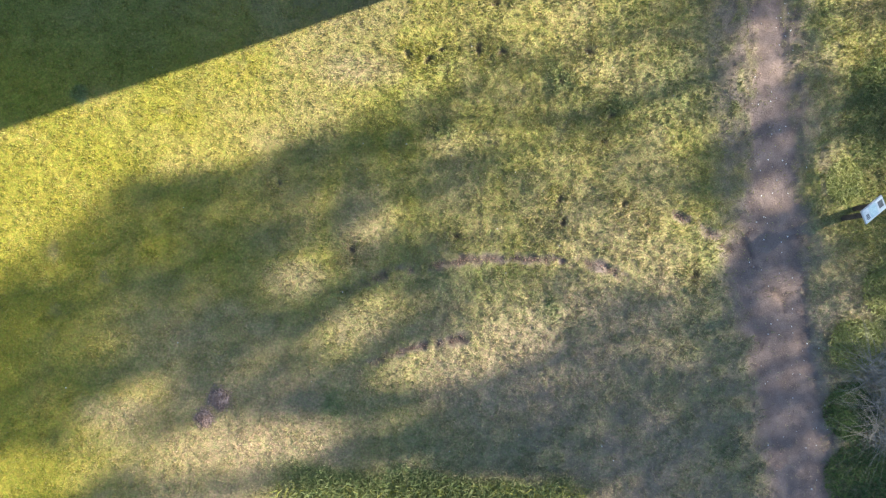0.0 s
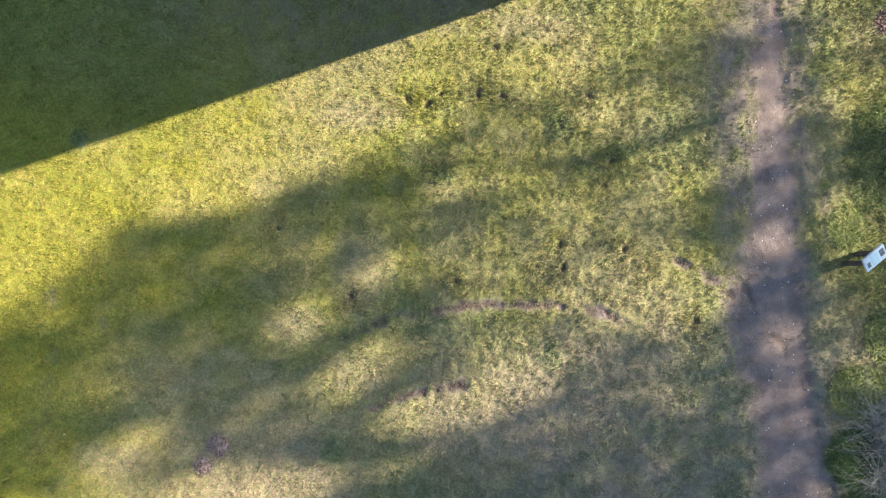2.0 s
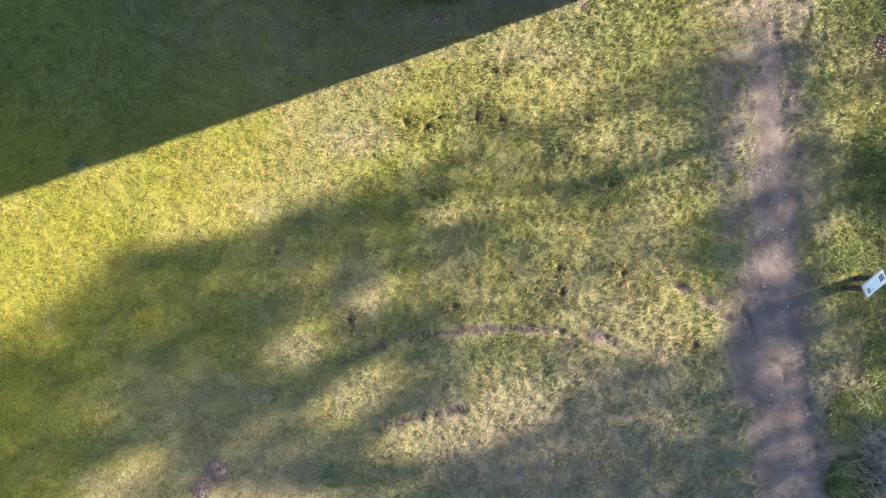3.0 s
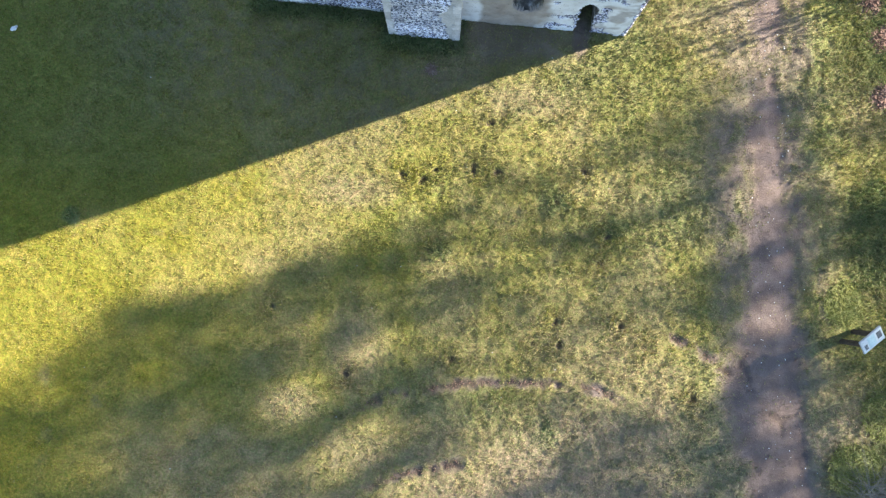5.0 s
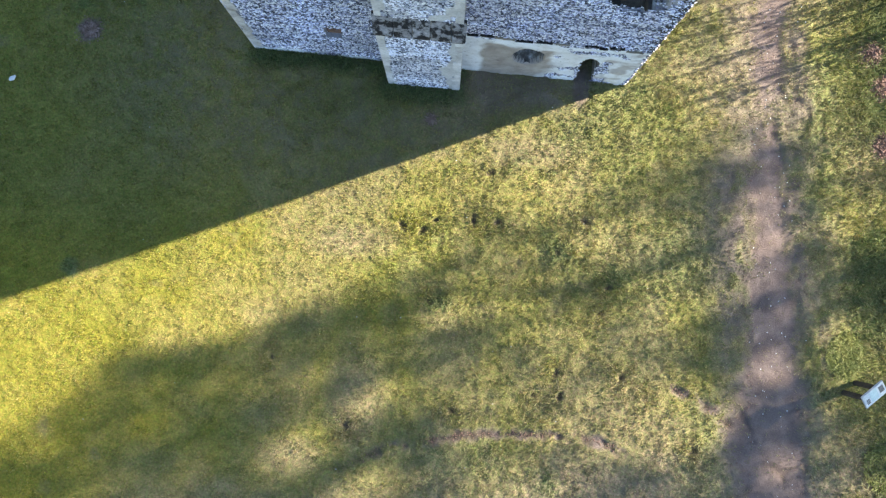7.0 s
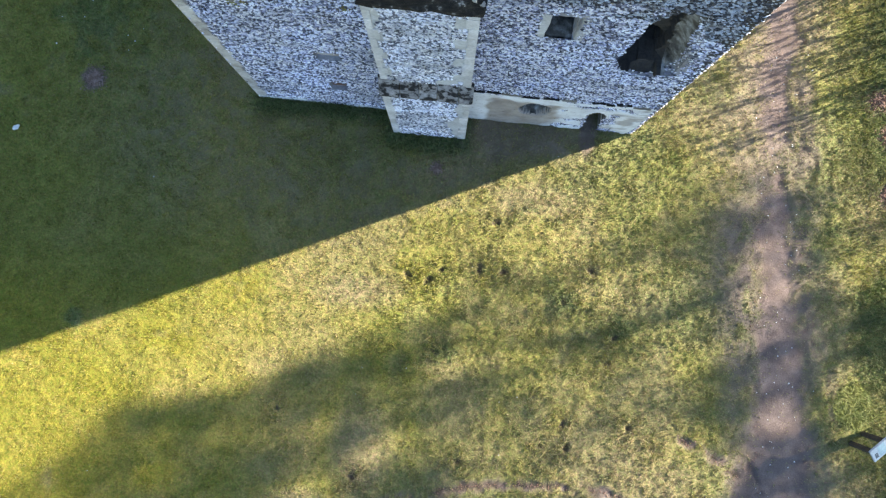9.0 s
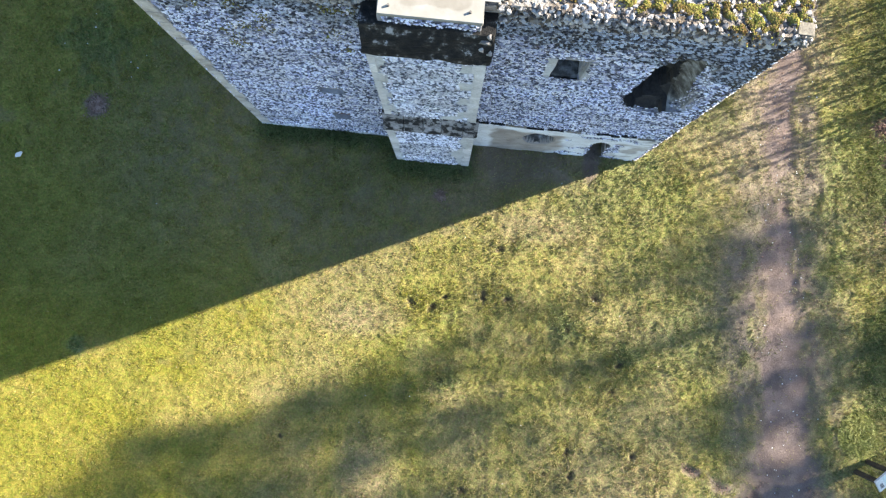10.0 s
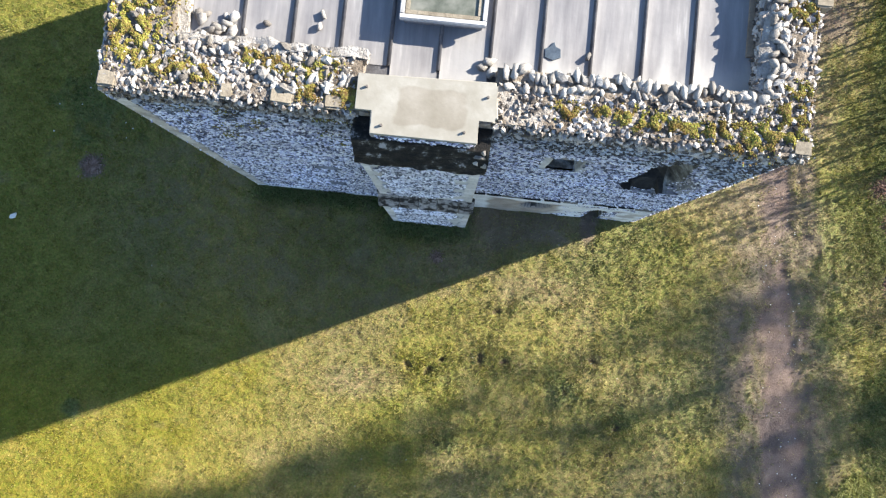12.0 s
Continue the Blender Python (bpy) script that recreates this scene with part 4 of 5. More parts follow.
def build_quoins():
    rng = np.random.default_rng(8)
    z, k = 0.0, 0
    while z < HIGH - 0.1:
        h = min(rng.uniform(0.26, 0.36), HIGH - z)
        w = 0.20 if k % 2 else 0.16
        bm = box(-WIDE - 0.012, -WIDE + w + rng.uniform(-0.02, 0.03), -0.018, (0.2 if k % 2 else 0.34), z + 0.002, z + h - 0.002, 0.006)
        for q in bm.verts:
            q.co.x = taper(q.co.x, q.co.z)
        part("quoin_stone", bm, MAT_QUOIN, tower)
        w = 0.12 if k % 2 else 0.2
        if z > 2.0:
            bm = box(-w, 0.012, -0.014, (0.3 if k % 2 else 0.2), z + 0.005, z + h - 0.005, 0.014)
            for q in bm.verts:
                q.co.x = taper(q.co.x, q.co.z)
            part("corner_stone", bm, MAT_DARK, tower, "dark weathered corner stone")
        z, k = z + h, k + 1
    # dressed jambs, sill and head of the square window, and the sealed openings
    for u0, u1, z0, z1 in ((-2.57, -2.44, 5.00, 5.84), (-2.06, -1.95, 5.02, 5.84)):
        part("window_jamb", roughen(box(u0, u1, -0.012, 0.3, z0, z1, 0.01), 4, 0.025, 7, u0), MAT_MORTAR_PALE, tower, "worn pale stone window jamb")
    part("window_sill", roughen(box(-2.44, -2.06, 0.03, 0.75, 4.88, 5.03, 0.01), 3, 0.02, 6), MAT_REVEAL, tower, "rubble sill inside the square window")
    part("window_head", roughen(box(-2.58, -1.95, -0.015, 0.3, 5.84, 5.95, 0.012), 1, 0.012, 6), MAT_MORTAR, tower)
    part("blocking_slab", box(-5.83, -5.43, 0.07, 0.2, 2.97, 3.34, 0.01), MAT_QUOIN, tower, "grey-buff slab closing an old opening")
    part("blocking_slab", roughen(box(-5.85, -5.55, 0.085, 0.25, 1.11, 1.6, 0.01), 1, 0.01, 5), MAT_EARTH, tower, "brown rubble closing an old opening")


def build_ledge():
    """Black and buff pieces added for the dark line above the plaster."""
    rng = np.random.default_rng(33)
    u = -3.26
    while u < -0.45:
        w = rng.uniform(0.12, 0.3)
        if rng.random() < 0.85:
            z = 2.05 + rng.normal(0, 0.03)
            part("tile_course", roughen(box(u, u + w, -0.045, 0.03, z, z + rng.uniform(0.03, 0.06)), 2, 0.012, 7, u), MAT_BLACK if rng.random() < 0.6 else MAT_BLOCK, tower)
        u += w + rng.uniform(0.0, 0.08)


build_tower_walls()
build_ledge()
build_buttress()
build_quoins()

T0, T1, TL, TR = 0.0, 0.58, -7.23, -0.13      # the parapet: outer and inner edge of its front, outer left and right


def build_parapet():
    """A low wall top of rubble, moss and loose cobbles round the roof."""
    core = None
    for k, (u0, u1, v0, v1, z1) in enumerate(((TL + 0.01, -4.64, -0.02, 0.56, 7.33), (-3.28, TR - 0.01, -0.02, 0.56, 7.33), (-4.64, -3.28, -0.02, 0.33, 7.30), (TR - 0.55, TR - 0.01, 0.56, DEEP, 7.33), (TL + 0.01, TL + 0.66, 0.56, DEEP, 7.33), (TL + 0.66, TR - 0.55, DEEP - 0.5, DEEP, 7.33))):
        ob = part("parapet", roughen(box(u0, u1, v0, v1, HIGH - 0.06, z1), 11, 0.035, 6, k), MAT_WALLTOP, tower, "crumbling rubble wall top with earth and moss")
        core = core or ob
    meshes = [pebble_mesh("cobble", 400 + k, MAT_COBBLE, 0.8, 0.33) for k in range(10)]
    broken = [mesh_from("rubble_stone", *shape_of(pebble(420 + k, 0.8, 0.34)), MAT_COBBLE, False) for k in range(10)]
    rng = np.random.default_rng(9)
    count = 0

    def lay(u, v, size, z=None, upright=False, split=False):
        nonlocal count
        zz = 7.325 + rng.uniform(-0.015, 0.025) if z is None else z
        e = Euler((rng.normal(0, 0.3), rng.normal(0, 0.3), (1.57 + rng.normal(0, 0.25)) if upright else rng.uniform(0, 6.28)))
        put("rubble_stone" if split else "cobble", (broken if split else meshes)[count % 10], core, Matrix.LocRotScale((u, v, zz), e, (size * 1.25, size, size)))
        count += 1
    # large cobbles set on end along the inner edge
    u = -3.2
    while u < -0.75:
        s = rng.uniform(0.085, 0.135)
        lay(u, 0.50 + rng.normal(0, 0.025), s * rng.uniform(0.9, 1.2), 7.345, rng.random() < 0.85, rng.random() < 0.4)
        if rng.random() < 0.75:
            lay(u + 0.04, 0.385 + rng.normal(0, 0.02), s * 0.8, 7.35)
        u += s * 0.66
    # pale rubble lumps on the other half
    for _ in range(230):
        lay(rng.uniform(-6.95, -4.72), rng.uniform(0.12, 0.57), rng.uniform(0.045, 0.10) if rng.random() < 0.9 else 0.125, None, False, rng.random() < 0.8)
    v = 0.5
    while v < 2.6:
        s = rng.uniform(0.075, 0.13)
        lay(-0.58 + rng.normal(0, 0.03), v, s * 1.05, 7.36)
        lay(-0.47 + rng.normal(0, 0.03), v + 0.04, s * 0.95, 7.35, False, rng.random() < 0.5)
        lay(-0.37 + rng.normal(0, 0.04), v + 0.02, s * 0.7, 7.335, False, True)
        v += s * 0.72
    for _ in range(38):
        lay(rng.uniform(-7.0, -6.6), rng.uniform(0.6, 1.8), rng.uniform(0.06, 0.11), None, False, True)
    # small flints over the rest
    shapes = [shape_of(pebble(450 + k, 0.8, 0.36)) for k in range(12)]
    pu, pv = [], []
    for u0, u1, v0, v1, n in ((TL + 0.05, -4.7, -0.04, 0.5, 1450), (-3.25, TR - 0.03, -0.04, 0.42, 1350), (TR - 0.52, TR - 0.02, 0.4, 3.2, 900), (TL + 0.02, TL + 0.62, 0.5, 3.2, 900)):
        pu.append(rng.uniform(u0, u1, n))
        pv.append(rng.uniform(v0, v1, n))
    pu, pv = np.concatenate(pu), np.concatenate(pv)
    places = np.column_stack((pu, pv, 7.318 + rng.uniform(-0.02, 0.018, len(pu))))
    rim = np.column_stack((np.concatenate((rng.uniform(TL + 0.05, -4.66, 800), rng.uniform(-3.26, TR, 800))), rng.uniform(-0.065, -0.015, 1600), rng.uniform(7.03, 7.31, 1600)))
    sides = [np.column_stack((rng.uniform(u0, u1, n), rng.uniform(v0, 3.2, n), rng.uniform(z0, 7.31, n))) for u0, u1, v0, z0, n in ((TL - 0.03, TL + 0.03, 0.0, 7.05, 800), (TR - 0.03, TR + 0.03, 0.0, 7.05, 800), (-0.71, -0.665, 0.6, 7.15, 420))]
    places = np.concatenate([places, rim] + sides)
    pu = places[:, 0]
    me = scatter_mesh("flint_bed", shapes, places, [turn_any(rng) for _ in pu], rng.uniform(0.03, 0.085, len(pu)), MAT_FLINT_TOP, False)
    tagged(put("flint_bed", me, core, None, "small weathered flints bedded in the wall top"), kind="stuff")
    part("mortar_ridge", roughen(box(-0.70, -0.56, 0.58, DEEP, 7.2, 7.335), 11, 0.045, 9), MAT_FILLET, core, "lumpy pale lime mortar ridge")
    part("mortar_fillet", roughen(box(-6.55, -4.60, 0.50, 0.60, HIGH - 0.02, 7.345), 13, 0.05, 8), MAT_FILLET, core, "pale lime mortar fillet along the rubble")
    # squared facing blocks along the outer rim
    for u0, u1, mat in ((-7.26, -7.06, MAT_BLOCK), (-6.02, -5.88, MAT_BLOCK), (-5.52, -5.28, MAT_BLOCK), (-4.98, -4.78, MAT_BLOCK), (-0.30, -0.115, MAT_BLOCK)):
        part("facing_block", roughen(box(u0, u1, -0.035, 0.13, 7.14, 7.36, 0.02), 1, 0.012, 7), mat, core, "weathered pale facing block")
    part("facing_block", box(-0.2, -0.02, 1.48, 1.62, 7.2, 7.38, 0.015), MAT_BLOCK, core, "buff projecting block")
    # moss cushions
    shapes = []
    for k in range(6):
        bm = bmesh.new()
        bmesh.ops.create_cone(bm, segments=4, radius1=0.5, radius2=0.0, depth=0.7)
        for v in bm.verts:
            v.co += noise.noise_vector(v.co * 2 + Vector((k * 5.0, 0, 0))) * 0.35
        shapes.append(shape_of(bm))
    centres = [(-2.55, 0.20, 0.08), (-2.2, 0.2, 0.07), (-1.9, 0.17, 0.1), (-1.62, 0.16, 0.09), (-1.35, 0.14, 0.10), (-1.0, 0.13, 0.11), (-0.72, 0.09, 0.17), (-0.62, 0.16, 0.10), (-0.36, 0.2, 0.12), (-0.33, 0.38, 0.11), (-0.28, 0.62, 0.08),
               (-0.3, 1.4, 0.12), (-6.98, 0.62, 0.2), (-6.92, 0.95, 0.23), (-6.95, 0.38, 0.15), (-6.72, 0.27, 0.13), (-6.45, 0.22, 0.11), (-6.2, 0.2, 0.09), (-5.75, 0.42, 0.06), (-5.0, 0.42, 0.08), (-5.5, 0.35, 0.09), (-5.1, 0.30, 0.11), (-5.15, 0.12, 0.1), (-4.75, 0.1, 0.1), (-6.8, 1.35, 0.2)]
    places, sizes = [], []
    for cu, cv, r in centres:
        for _ in range(int(21000 * r)):
            a, d = rng.uniform(0, 6.283), 1.25 * r * math.sqrt(rng.random()) * (rng.uniform(0.5, 1.05) if rng.random() < 0.9 else rng.uniform(1.1, 1.8))
            mu, mv = min(max(cu + math.cos(a) * d * 1.3, TL + 0.04), TR - 0.03), cv + math.sin(a) * d * 0.8
            clump = noise.noise(Vector((mu * 11, mv * 11, 3.0)))
            if clump > -0.08:
                places.append((mu, mv, 7.335 + 0.05 * clump + 0.02 * rng.random()))
                sizes.append(rng.uniform(0.012, 0.030))
    for _ in range(12):
        wu, wz, r = rng.uniform(-6.7, -4.9), rng.uniform(5.2, 6.9), rng.uniform(0.04, 0.09)
        for _ in range(45):
            places.append((wu + rng.normal(0, r), -0.015, wz + rng.normal(0, r * 1.3)))
            sizes.append(rng.uniform(0.014, 0.032))
    me = scatter_mesh("moss", shapes, np.array(places), [turn_any(rng, 0.8) for _ in places], sizes, MAT_MOSS, False)
    tagged(put("moss", me, core, None, "yellow-green moss cushions"), kind="stuff")


def build_capping():
    """The cream T-shaped slab over the buttress, with four bolts."""
    outline = [(-4.49, -0.25), (-3.42, -0.25), (-3.43, 0.0), (-3.24, 0.02), (-3.29, 0.38), (-4.66, 0.34), (-4.66, -0.02), (-4.50, -0.02)]
    bm = prism(outline, 7.345, 7.405, "z", 0.008)
    cap = part("capping_slab", bm, MAT_SLAB, tower, "cream capping slab with damp stain")
    # the stain lies in a thin skim over the slab
    vs_, fs_, count = [], [], 0
    for u0, u1, v0, v1, nu, nv in ((-4.655, -3.27, -0.018, 0.342, 64, 18), (-4.485, -3.425, -0.245, -0.018, 50, 12)):
        gu, gv = (a.ravel() for a in np.meshgrid(np.linspace(u0, u1, nu), np.linspace(v0, v1, nv)))
        i = (np.arange(nv - 1)[:, None] * nu + np.arange(nu - 1)[None, :]).ravel() + count
        vs_.append(np.column_stack((gu, gv, np.full(len(gu), 7.4065))))
        fs_.append(np.column_stack((i, i + 1, i + nu + 1, i + nu)))
        count += len(gu)
    verts = np.concatenate(vs_)
    gu, gv = verts[:, 0], verts[:, 1]
    me = mesh_from("skim", verts, np.concatenate(fs_), MAT_SLAB, True)
    inner = np.minimum(smooth(-4.40, -4.14, gu) * smooth(-3.42, -3.66, gu), smooth(-0.2, -0.06, gv) * smooth(0.31, 0.18, gv))
    field(me, "stain", np.clip(inner * 1.0 + 1.1 * (fbm(gu * 7, gv * 7, 141) - 0.5) * smooth(0, 0.5, inner), 0, 1))
    put("skim", me, cap, None, "thin lime skim, darker where damp")
    for u, v in ((-4.56, 0.21), (-3.36, 0.22), (-4.38, -0.16), (-3.56, -0.15)):
        bm = bmesh.new()
        bmesh.ops.create_cone(bm, cap_ends=True, segments=8, radius1=0.017, radius2=0.012, depth=0.035, matrix=Matrix.Translation((u, v, 7.42)))
        part("bolt", bm, MAT_RUST, cap, "rusty bolt head")


def build_roof():
    roof = part("roof", box(-6.7, -0.6, 0.32, DEEP - 0.4, HIGH - 0.12, HIGH - 0.008), MAT_LEAD_DARK, tower, "lead sheet roof laid in bays")
    seams = [-6.48 + 0.0, -5.93, -5.41, -4.91, -4.40, -3.89, -3.37, -2.85, -2.34, -1.82, -1.30, -0.66]
    for k, (a, b) in enumerate(zip(seams, seams[1:])):
        front = 0.34 if -4.7 < a and b < -3.3 else 0.52
        us, vs = np.linspace(a + 0.016, b - 0.016, 10), front + (DEEP - 0.45 - front) * np.linspace(0, 1, 26) ** 1.6
        gu, gv = (q.ravel() for q in np.meshgrid(us, vs))
        z = HIGH + 0.012 * (fbm(gu * 4 + k, gv * 1.5, 151) - 0.5) + 0.012 * np.clip(1 - np.minimum(gu - a, b - gu) / 0.05, 0, 1)
        i = (np.arange(25)[:, None] * 10 + np.arange(9)[None, :]).ravel()
        me = mesh_from("lead_sheet", np.column_stack((gu, gv, z)), np.column_stack((i, i + 1, i + 11, i + 10)), MAT_LEAD, True)
        reach = 0.15 + 0.9 * vnoise(gu * 7, np.full(len(gu), 2.0), 153) ** 1.6
        field(me, "wash", smooth(1.0, 0.0, (gv - front) / reach) * smooth(-4.7, -3.2, gu))
        put("lead_sheet", me, roof)
    for s in seams[1:-1]:
        bm = bmesh.new()
        rot = Matrix.Rotation(radians(90), 4, "X")
        bmesh.ops.create_cone(bm, cap_ends=True, segments=8, radius1=0.02, radius2=0.02, depth=DEEP - 1.0, matrix=Matrix.Translation((s, 0.52 + (DEEP - 1.0) / 2, HIGH + 0.016)) @ rot)
        part("seam_roll", bm, MAT_LEAD_DARK, roof, shade=True)
    part("gutter", roughen(box(-0.765, -0.655, 0.98, DEEP - 0.45, HIGH - 0.03, HIGH + 0.03), 3, 0.006, 6), MAT_GUTTER, roof, "silted brown gutter")
    part("flashing", roughen(box(-6.62, -6.47, 0.55, DEEP - 0.45, HIGH - 0.02, HIGH + 0.08, 0.01), 3, 0.008, 5), MAT_FILLET, roof, "pale mortar fillet")
    part("flashing", roughen(box(-0.70, -0.62, 0.50, DEEP - 0.45, HIGH - 0.02, HIGH + 0.17), 7, 0.025, 6), MAT_FILLET, roof, "pale mortar fillet")
    return roof


def build_hatch():
    hatch = empty("roof_hatch", TOWER @ Matrix.Translation((-3.885, 1.43, HIGH)), "white-framed glazed roof hatch on lead upstand", "skylight")
    part("upstand", box(-0.40, 0.40, -0.44, 0.44, -0.01, 0.17), MAT_LEAD, hatch)
    for k, (a, b, c, d) in enumerate(((-0.44, 0.44, -0.48, -0.43), (-0.44, 0.44, 0.43, 0.48), (-0.44, -0.39, -0.43, 0.43), (0.39, 0.44, -0.43, 0.43))):
        part("frame", box(a, b, c, d, 0.16, 0.235, 0.008), MAT_WHITE, hatch, "white painted frame" if k == 0 else "")
        part("bead", box(a * 0.875, b * 0.875, c * 0.885, d * 0.885, 0.19, 0.218, 0.004), MAT_BLOCK, hatch)
    part("pane", box(-0.36, 0.36, -0.40, 0.40, 0.185, 0.2), MAT_GLASS, hatch, "dirty greenish glass pane")


build_parapet()
build_capping()
build_roof()
build_hatch()


def build_loose_stones():
    """Cobbles fallen on the lead."""
    rng = np.random.default_rng(12)
    meshes = [pebble_mesh("fallen_cobble", 500 + k, MAT_COBBLE, 0.75) for k in range(6)]
    spots = [(-5.62, 0.62, 0.09), (-5.69, 0.83, 0.08), (-5.12, 0.98, 0.09), (-5.15, 0.85, 0.09), (-5.9, 0.72, 0.08), (-3.44, 0.60, 0.11), (-3.38, 0.66, 0.13), (-3.35, 0.54, 0.12), (-2.37, 0.82, 0.09), (-2.0, 0.66, 0.08), (-1.85, 0.62, 0.1)]
    for _ in range(20):
        spots.append((rng.uniform(-6.42, -6.0), rng.uniform(0.55, 0.88), rng.uniform(0.07, 0.14)))
    for k, (u, v, s) in enumerate(spots):
        e = Euler((rng.normal(0, 0.2), rng.normal(0, 0.2), rng.uniform(0, 6.28)))
        ob = new("loose_cobble", meshes[k % 6])
        ob.matrix_basis = TOWER @ Matrix.LocRotScale((u, v, HIGH + s * 0.28), e, (s * 1.2, s, s))
        tagged(ob, "pale flint cobble lying loose on the lead roof", "stone", "loose cobbles on the roof")


build_loose_stones()


def build_blue_patch():
    # thin added piece that stands for a dark blue patch on the lead
    bm = prism([(-0.085, -0.06), (0.0, -0.085), (0.08, -0.05), (0.07, 0.04), (0.02, 0.06), (0.0, 0.11), (-0.05, 0.05), (-0.09, 0.03)], 0.0, 0.012, "z", 0.003)
    ob = part("slate_fragment", bm, MAT_BLUE_PATCH, None)
    ob.matrix_basis = TOWER @ Matrix.Translation((-2.73, 0.83, HIGH + 0.008))
    tagged(ob, "thin piece added for a dark blue patch on the lead roof", "slate")


build_blue_patch()
for k, (u, v, z, s) in enumerate(((-3.38, -0.30, 7.02, 0.13), (-3.34, -0.26, 7.10, 0.10), (-3.42, -0.34, 6.93, 0.09), (-3.31, -0.36, 6.88, 0.08))):
    ob = put("head_flint", pebble_mesh("head_flint", 580 + k, MAT_COBBLE, 0.8, 0.4), bpy.data.objects["buttress"], None, "pale flint left in the broken head")
    ob.matrix_basis = Matrix.LocRotScale((u, v, z), Euler((0.3 * k, 0.2, k)), (s, s, s))


# ---- things on the lawn ----
def build_sign():
    """A lectern board on two posts beside the path."""
    c = Vector((8.11, 1.32, 0))
    a = math.atan2(0.63, 0.777)
    m = Matrix.Translation((c.x, c.y, float(ground_z(np.array(c.x), np.array(c.y))))) @ Matrix.Rotation(a, 4, "Z")
    sign = empty("information_board", m, "small tilted white information board on dark wooden posts", "sign")
    for x in (-0.15, 0.15):
        part("post", box(x - 0.04, x + 0.04, -0.035, 0.045, -0.1, 0.83, 0.006), MAT_POST, sign, "dark wooden post")
    tilt = Matrix.Translation((0, 0, 0.85)) @ Matrix.Rotation(radians(28), 4, "X")

    def flat(name, x0, x1, y0, y1, z0, z1, mat, parent, label="", bev=0.0):
        bm = box(x0, x1, y0, y1, z0, z1, bev)
        bmesh.ops.transform(bm, matrix=tilt, verts=bm.verts)
        return part(name, bm, mat, parent, label)
    board = flat("board", -0.255, 0.255, -0.165, 0.165, -0.02, 0.012, MAT_WHITE, sign, "white edged board", 0.006)
    flat("face", -0.245, 0.245, -0.155, 0.155, 0.0125, 0.016, MAT_PANEL, board)
    flat("tinted_area", -0.10, 0.07, -0.12, 0.14, 0.0165, 0.0195, MAT_PANEL_BLUE, board, "pale blue printed area")
    flat("picture", 0.11, 0.215, -0.06, 0.10, 0.0165, 0.0195, MAT_INK, board, "dark printed picture")
    for k in range(4):
        flat("text_bar", -0.20, -0.13, -0.095 + k * 0.032, -0.074 + k * 0.032, 0.0165, 0.0195, MAT_INK, board, "unreadable dark print" if k == 0 else "")


def build_mounds():
    rng = np.random.default_rng(14)
    clod = [shape_of(pebble(520 + k, 0.8, 0.35)) for k in range(5)]
    for k, (x, y, r) in enumerate(MOUNDS):
        n = int(1100 * r)
        ang, d = rng.uniform(0, 6.283, n), r * np.sqrt(rng.random(n)) * rng.uniform(0.5, 1.35, n)
        px, py = x + np.cos(ang) * d, y + np.sin(ang) * d
        top = (0.03 if k < 4 else 0.05) * np.clip(1 - (d / r) ** 2, 0, 1)
        places = np.column_stack((px - x, py - y, ground_z(px, py) + top * rng.uniform(0.5, 1.0, n)))
        mat, high = (MAT_MOLE, 0.03) if k < 4 else (MAT_EARTH, 0.05)
        # the heap itself: rings round its top, with a ragged rim sunk into the turf
        rr, aa = (q.ravel() for q in np.meshgrid(np.linspace(0.02, 1.0, 9), np.arange(28) * 6.2832 / 28, indexing="ij"))
        reach = 0.72 * r * rr * (0.6 + 0.8 * vnoise(np.cos(aa) * 2 + k * 5, np.sin(aa) * 2, 171))
        hx, hy = reach * np.cos(aa), reach * np.sin(aa)
        hz = ground_z(x + hx, y + hy) + high * (1 - rr ** 2) + 0.03 * (1 - rr) * (fbm((x + hx) * 14, (y + hy) * 14, 173) - 0.5) - 0.012
        ring, step = np.meshgrid(np.arange(8), np.arange(28), indexing="ij")
        ring, step = ring.ravel() * 28, step.ravel()
        ob = new("molehill", mesh_from("molehill", np.column_stack((hx, hy, hz)), np.column_stack((ring + step, ring + 28 + step, ring + 28 + (step + 1) % 28, ring + (step + 1) % 28)), mat, True))
        ob.location = (x, y, 0)
        crumbs = scatter_mesh("clod", clod, places, [turn_any(rng) for _ in px], rng.uniform(0.012, 0.045 if k < 4 else 0.055, n), mat)
        tagged(put("clod", crumbs, ob), kind="stuff")
        tagged(ob, "low crumbly heap of brown earth on the lawn", "molehill", "molehills")


